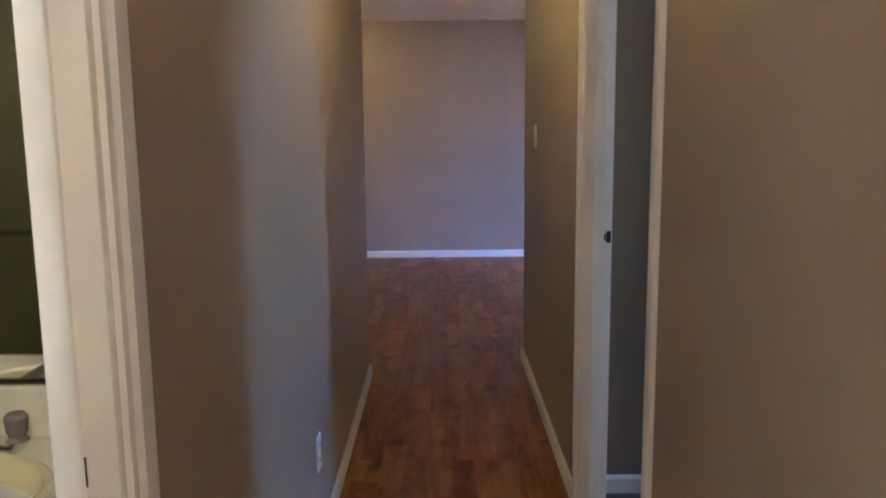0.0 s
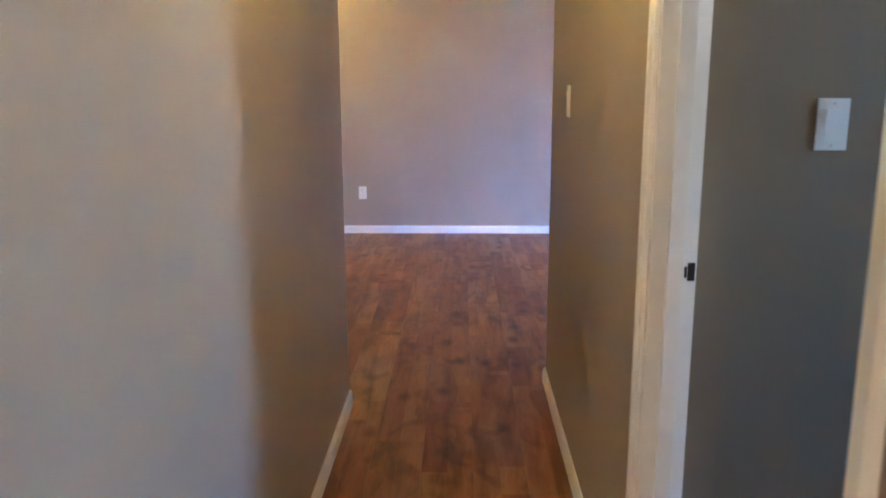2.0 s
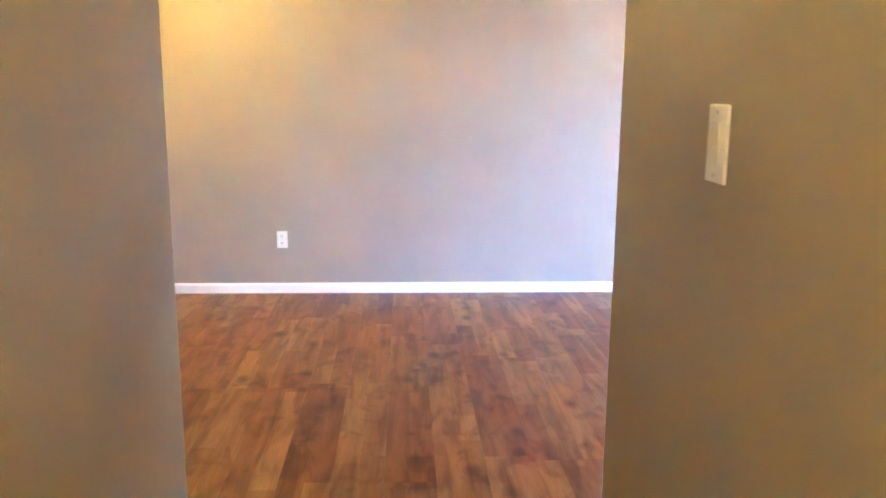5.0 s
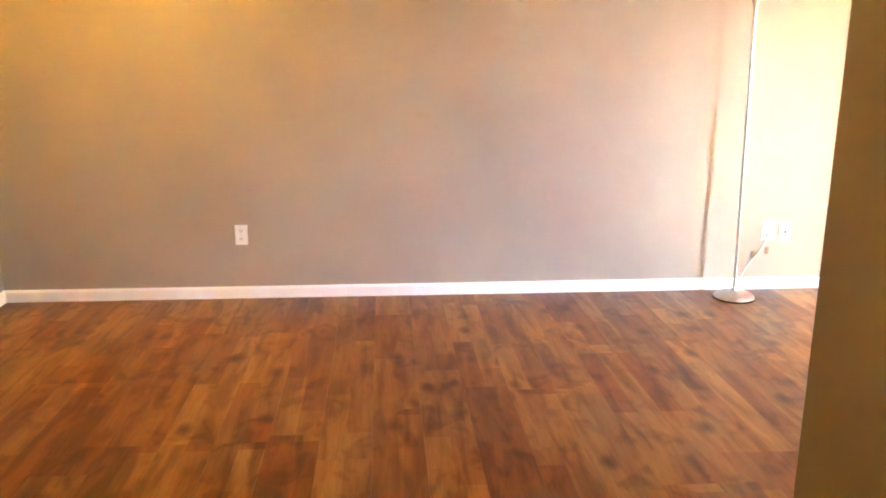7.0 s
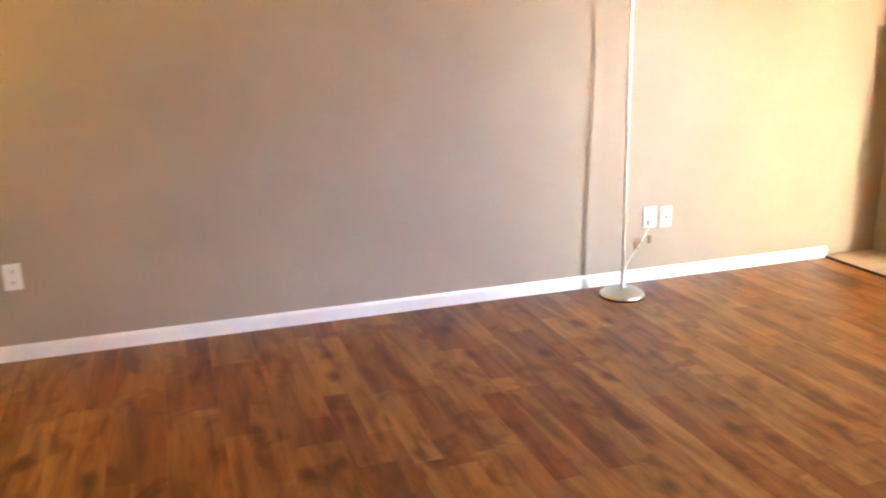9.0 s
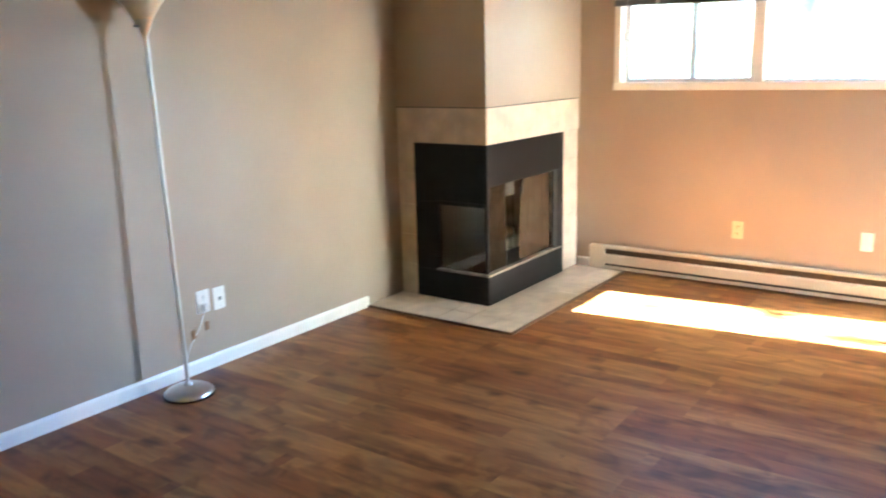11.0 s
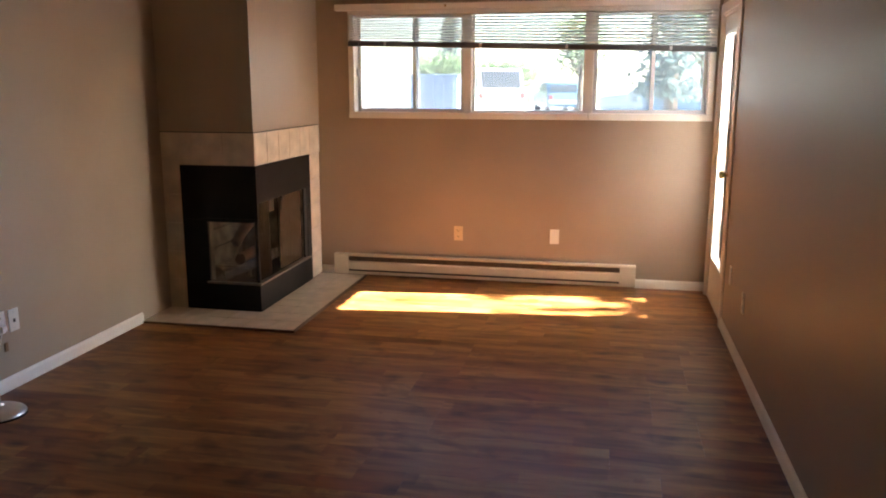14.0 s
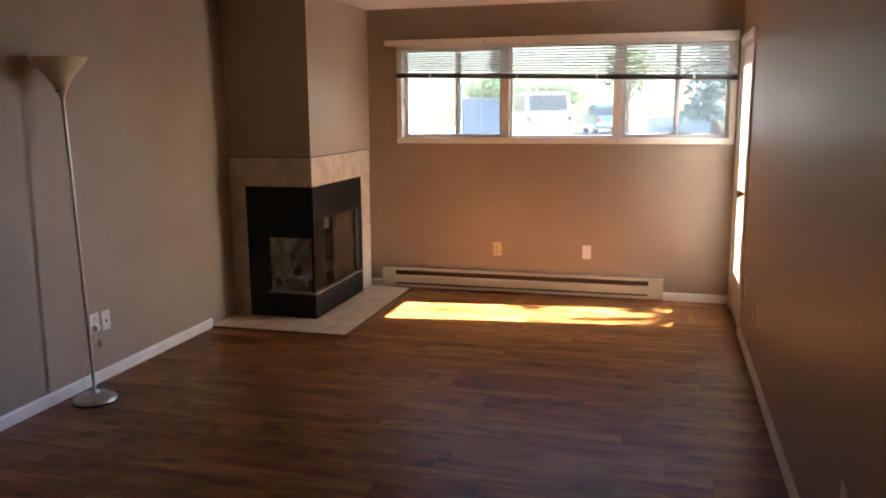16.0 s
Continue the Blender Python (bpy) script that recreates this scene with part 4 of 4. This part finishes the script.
def car(m, paint, label, kind):
    """A parked vehicle, nose along +x, built at the origin."""
    e = thing(kind, (0, 0, 0), label, "car" if kind != "pickup_truck" else "truck")
    tall = kind == "pickup_truck"
    hgt, deck, ln, wd = (1.92, 1.12, 5.2, 1.9) if tall else (1.45, 0.92, 4.4, 1.75)
    h = wd / 2
    body = bm_new()
    prism(body, [(-ln / 2, 0.27), (ln / 2 - 0.08, 0.25), (ln / 2, 0.62), (ln / 2 - 0.12, deck - 0.08), (ln / 2 - 1.2, deck), (-ln / 2 + 0.05, deck + 0.02)], "y", -h, h)
    bmesh.ops.bevel(body, geom=list(body.edges), offset=0.06, segments=2, affect="EDGES")
    part("body", body, paint, e, smooth=True)
    cab = bm_new()
    a0, a1 = -ln / 2 + (0.12 if tall else 0.5), ln / 2 - 1.25
    prism(cab, [(a0, deck), (a1, deck), (a1 - 0.62, hgt - 0.03), (a1 - 0.9, hgt), (a0 + 0.35, hgt), (a0 + 0.22, hgt - 0.04)], "y", -h + 0.10, h - 0.10)
    bmesh.ops.bevel(cab, geom=list(cab.edges), offset=0.05, segments=2, affect="EDGES")
    part("cabin", cab, paint, e, smooth=True)
    for s in (-1, 1):
        for u0, u1 in ((a0 + 0.36, a0 + 1.25), (a0 + 1.33, a1 - 0.75)):
            part("side_window", bx(bm_new(), u0, u1, s * (h - 0.105) - 0.008, s * (h - 0.105) + 0.012, deck + 0.07, hgt - 0.13, 0.004), CARGLASS, e)
    part("rear_window", prism(bm_new(), [(a0 + 0.01, deck + 0.1), (a0 - 0.012, deck + 0.1), (a0 + 0.165, hgt - 0.12), (a0 + 0.19, hgt - 0.12)], "y", -h + 0.22, h - 0.22), CARGLASS, e)
    part("windscreen", prism(bm_new(), [(a1 - 0.06, deck + 0.06), (a1 - 0.03, deck + 0.08), (a1 - 0.54, hgt - 0.1), (a1 - 0.58, hgt - 0.1)], "y", -h + 0.2, h - 0.2), CARGLASS, e)
    for u in (-ln / 2 + 0.85, ln / 2 - 0.9):
        for s in (-1, 1):
            w = part("wheel", cyl(bm_new(), (u, s * (h - 0.25), 0.33), (u, s * (h - 0.04), 0.33), 0.33, n=24), TYRE, e)
            part("rim", cyl(bm_new(), (u, s * (h - 0.045), 0.33), (u, s * (h - 0.032), 0.33), 0.19, n=16), ALU, w)
    for s in (-1, 1):
        part("tail_light", bx(bm_new(), -ln / 2 - 0.012, -ln / 2 + 0.06, s * (h - 0.16) - 0.08, s * (h - 0.16) + 0.08, deck - 0.3, deck - 0.1, 0.01), material("red_lens", (0.35, 0.02, 0.02), 0.2, bump=0.0), e)
    part("bumper", bx(bm_new(), -ln / 2 - 0.08, -ln / 2 + 0.02, -h + 0.06, h - 0.06, 0.42, 0.60, 0.03), ALU, e)
    e.matrix_world = m
    return e


def tree(base, height, spread, n, mat, label, seed, conifer=False):
    rnd = random.Random(seed)
    e = thing("tree" if not conifer else "conifer_tree", base, label, "tree")
    b = Vector(base)
    tr = bm_new()
    cyl(tr, b, b + Vector((0, 0, height * (0.95 if conifer else 0.5))), height * 0.028, height * 0.006 if conifer else height * 0.016, 10)
    for i in range(12):
        z = height * ((0.2 + 0.065 * i) if conifer else (0.32 + 0.014 * i))
        a = i * 2.4
        rad = spread * ((1.0 - z / height) if conifer else 0.75)
        cyl(tr, b + Vector((0, 0, z)), b + Vector((math.cos(a) * rad, math.sin(a) * rad, z + (-0.05 * height if conifer else 0.3 * height))), height * 0.009, height * 0.002, 6)
    part("trunk", tr, TRUNK, e)
    verts, faces = [], []
    for i in range(n):
        a = rnd.uniform(0, 2 * math.pi)
        if conifer:
            z = height * (0.12 + 0.86 * rnd.random() ** 1.3)
            k = spread * (1.02 - z / height) * (0.72 + 0.28 * math.sin(a * 5 + z * 3.1)) * rnd.uniform(0.25, 1.0)
            p = b + Vector((math.cos(a) * k, math.sin(a) * k, z - 0.12 * k))
            sz = rnd.uniform(0.08, 0.2)
        else:
            d = Vector((rnd.gauss(0, 1), rnd.gauss(0, 1), rnd.gauss(0, 1))).normalized() * rnd.random() ** 0.4
            lump = 0.75 + 0.4 * noise.noise(d * 2.3 + Vector((seed, 0, 0)))
            p = b + Vector((d.x * spread * lump, d.y * spread * lump, height * 0.66 + d.z * height * 0.34 * lump))
            sz = rnd.uniform(0.06, 0.16)
        u = Vector((rnd.gauss(0, 1), rnd.gauss(0, 1), rnd.gauss(0, 1))).normalized()
        w = u.orthogonal().normalized()
        k = len(verts)
        verts += [p + u * sz, p + w * sz * 0.55, p - u * sz, p - w * sz * 0.55]
        faces.append((k, k + 1, k + 2, k + 3))
    me = bpy.data.meshes.new("crown")
    me.from_pydata([v - b for v in verts], [], faces)
    me.materials.append(mat)
    c = new("crown", me)
    c.parent = e
    return e


car(pose(31.0, 5.65, ground_z(31), 0, 0, 22), WHITECAR, "white pickup truck with a canopy parked outside", "pickup_truck")
car(pose(33.0, -1.1, ground_z(33), 0, 0, 62), BLUECAR, "blue parked car in the lot outside", "parked_car")
car(pose(40.0, 3.4, ground_z(40), 0, 0, 15), BLUECAR, "dark blue car parked far across the lot", "parked_car")

e = thing("garbage_bin", (28.0, 7.0, ground_z(28)), "blue steel garbage bin with ribs and a lid", "bin")
z0 = ground_z(28)
part("body", bx(bm_new(), 27.3, 28.7, 6.15, 7.85, z0 + 0.12, z0 + 1.6, 0.02), BIN, e)
part("lid", bx(bm_new(), 27.25, 28.75, 6.1, 7.9, z0 + 1.6, z0 + 1.68, 0.02), BIN, e)
for i in range(5):
    part("rib", bx(bm_new(), 27.24, 27.30, 6.25 + i * 0.36, 6.33 + i * 0.36, z0 + 0.15, z0 + 1.58, 0.01), BIN, e)
for u in (27.45, 28.55):
    for v in (6.3, 7.7):
        part("foot", bx(bm_new(), u - 0.06, u + 0.06, v - 0.06, v + 0.06, z0, z0 + 0.12), TYRE, e)

tree((5.2, -7.6, ground_z(5)), 6.5, 2.0, 2200, LEAF, "leafy tree beside the patio", 21)
tree((33.0, 2.0, ground_z(33)), 4.6, 1.5, 800, LEAF, "green leafy tree beyond the window", 3)
tree((25.0, -1.1, ground_z(25)), 8.0, 1.9, 1500, NEEDLE, "tall blue-green conifer beyond the window", 5, True)
tree((45.0, 10.2, ground_z(45)), 3.4, 2.4, 2500, LEAF, "distant leafy tree behind the blue bin", 8)
tree((44.0, -4.0, ground_z(44)), 6.5, 3.0, 4000, LEAF, "distant leafy tree across the lot", 11)
tree((52.0, 11.2, ground_z(52)), 7.8, 2.0, 3000, NEEDLE, "distant dark conifer across the lot", 13, True)
tree((48.0, 7.2, ground_z(48)), 3.0, 3.0, 2500, LEAF, "low leafy tree behind the truck", 17)


# ---- hearth and surround tiles ----
HEARTH = structure("hearth", bx(bx(bm_new(), 3.103, XF, 2.696, D, -0.004, 0.006), XF, L - 0.001, 2.696, YF, -0.004, 0.006), GROUT, "beige tiled hearth with dark wood edging round the fireplace", "hearth")
SURROUND = structure("fireplace_surround", bx(bx(bx(bx(bm_new(), XF + 0.002, L, YF + 0.002, D, 1.017, 1.245), XF + 0.014, 3.60, 3.58, D, 0.0, 1.017), 4.445, 4.50, YF + 0.002, D, 0.0, 1.017), XF + 0.02, 4.45, 3.705, D, 0, 1.017), GROUT, "beige ceramic tile surround of the fireplace", "surround")
part("edging", bx(bm_new(), 3.088, 3.104, 2.681, D - 0.014, 0.0, 0.014, 0.003), EDGE, HEARTH, "dark wood edging strip")
part("edging", bx(bm_new(), 3.104, L - 0.065, 2.681, 2.697, 0.0, 0.014, 0.003), EDGE, HEARTH)


def tile_at(parent, x0, x1, y0, y1, z0, z1):
    j = 0.002
    s = [(x1 - x0) > 0.03, (y1 - y0) > 0.03, (z1 - z0) > 0.03]
    part("tile", bx(bm_new(), x0 + j * s[0], x1 - j * s[0], y0 + j * s[1], y1 - j * s[1], z0 + j * s[2], z1 - j * s[2]), TILE, parent)


def cuts(a, b, step):
    n = max(1, math.ceil((b - a) / step - 0.15))
    return [(a + (b - a) * i / n, a + (b - a) * (i + 1) / n) for i in range(n)]


for y0, y1 in cuts(2.697, D, 0.185):
    for x0, x1 in cuts(3.104, XF, 0.185):
        tile_at(HEARTH, x0, x1, y0, y1, 0.0062, 0.012)
for y0, y1 in cuts(2.697, YF, 0.185):
    for x0, x1 in cuts(XF, L - 0.065, 0.19):
        tile_at(HEARTH, x0, x1, y0, y1, 0.0062, 0.012)
for y0, y1 in cuts(YF - 0.006, D, 0.23):
    tile_at(SURROUND, XF - 0.006, XF + 0.0018, y0, y1, 1.017, 1.236)
# dark strips paint the shadow line where the proud tiles meet the wall
part("top_shadow_line", bx(bm_new(), XF - 0.007, XF + 0.001, YF - 0.007, D, 1.2365, 1.2425), SHADOWLINE, SURROUND, "dark strip painting the shadow line above the tiles")
part("top_shadow_line", bx(bm_new(), XF + 0.0015, 4.70, YF - 0.007, YF + 0.001, 1.2365, 1.2425), SHADOWLINE, SURROUND)
for z0, z1 in cuts(0.014, 1.017, 0.23):
    tile_at(SURROUND, XF - 0.006, XF + 0.012, 3.622, D, z0, z1)
    tile_at(SURROUND, 4.467, 4.70, YF - 0.006, YF + 0.0018, z0, z1)
for x0, x1 in cuts(XF + 0.002, 4.70, 0.205):
    tile_at(SURROUND, x0, x1, YF - 0.006, YF + 0.0018, 1.017, 1.236)

# ---- floor planks ----
PW, PL = 0.193, 1.21
plank_meshes = {}


def plank(x0, x1, y0, y1):
    key = (round(x1 - x0, 3), round(y1 - y0, 3))
    if key not in plank_meshes:
        bm = bm_new()
        w, l = key
        bx(bm, -w / 2 + 0.0001, w / 2 - 0.0001, -l / 2 + 0.0001, l / 2 - 0.0001, -0.006, 0.0)
        top = [v for v in bm.verts if v.co.z > -0.001]
        for v in top:
            v.co.x -= math.copysign(0.0002, v.co.x)
            v.co.y -= math.copysign(0.0002, v.co.y)
        plank_meshes[key] = mesh_from("plank", bm, PLANK)
    ob = new("plank", plank_meshes[key])
    ob.location = ((x0 + x1) / 2, (y0 + y1) / 2, 0.0)
    ob.parent = FLOOR


rnd = random.Random(4)
x = WX
while x < L - 0.01:
    x1 = min(x + PW, L)
    y = (HS if x1 > HX - 0.02 and x < 0.02 else HY - 0.0) - rnd.choice((0.2, 0.4, 0.6, 0.8, 1.0))
    lo = HS if x1 > HX - 0.02 and x < 0.02 else (-0.12 if x > 0.02 else HY)
    while y < D - 0.01:
        y0, y1 = max(y, lo), min(y + PL, D)
        if y1 - y0 > 0.02 and not (x > 3.11 and y0 > 2.70):
            plank(x, x1, y0, y1)
        y += PL
    x = x1
structure("floor_bedroom", bx(bm_new(), EX + 0.06, 3.2, -4.7, BY, -0.006, -0.001), material("bedroom_carpet", (0.16, 0.12, 0.085), 1.0, var=0.15, scale=30, bump=0.6, bscale=300), "brown bedroom carpet", "floor")
structure("floor_bathroom", bx(bm_new(), -2.58, HX - 0.06, -5.1, BATH_Y, -0.006, -0.001), material("bathroom_vinyl", (0.45, 0.38, 0.26), 0.4, var=0.1, scale=6), "beige bathroom vinyl floor", "floor")
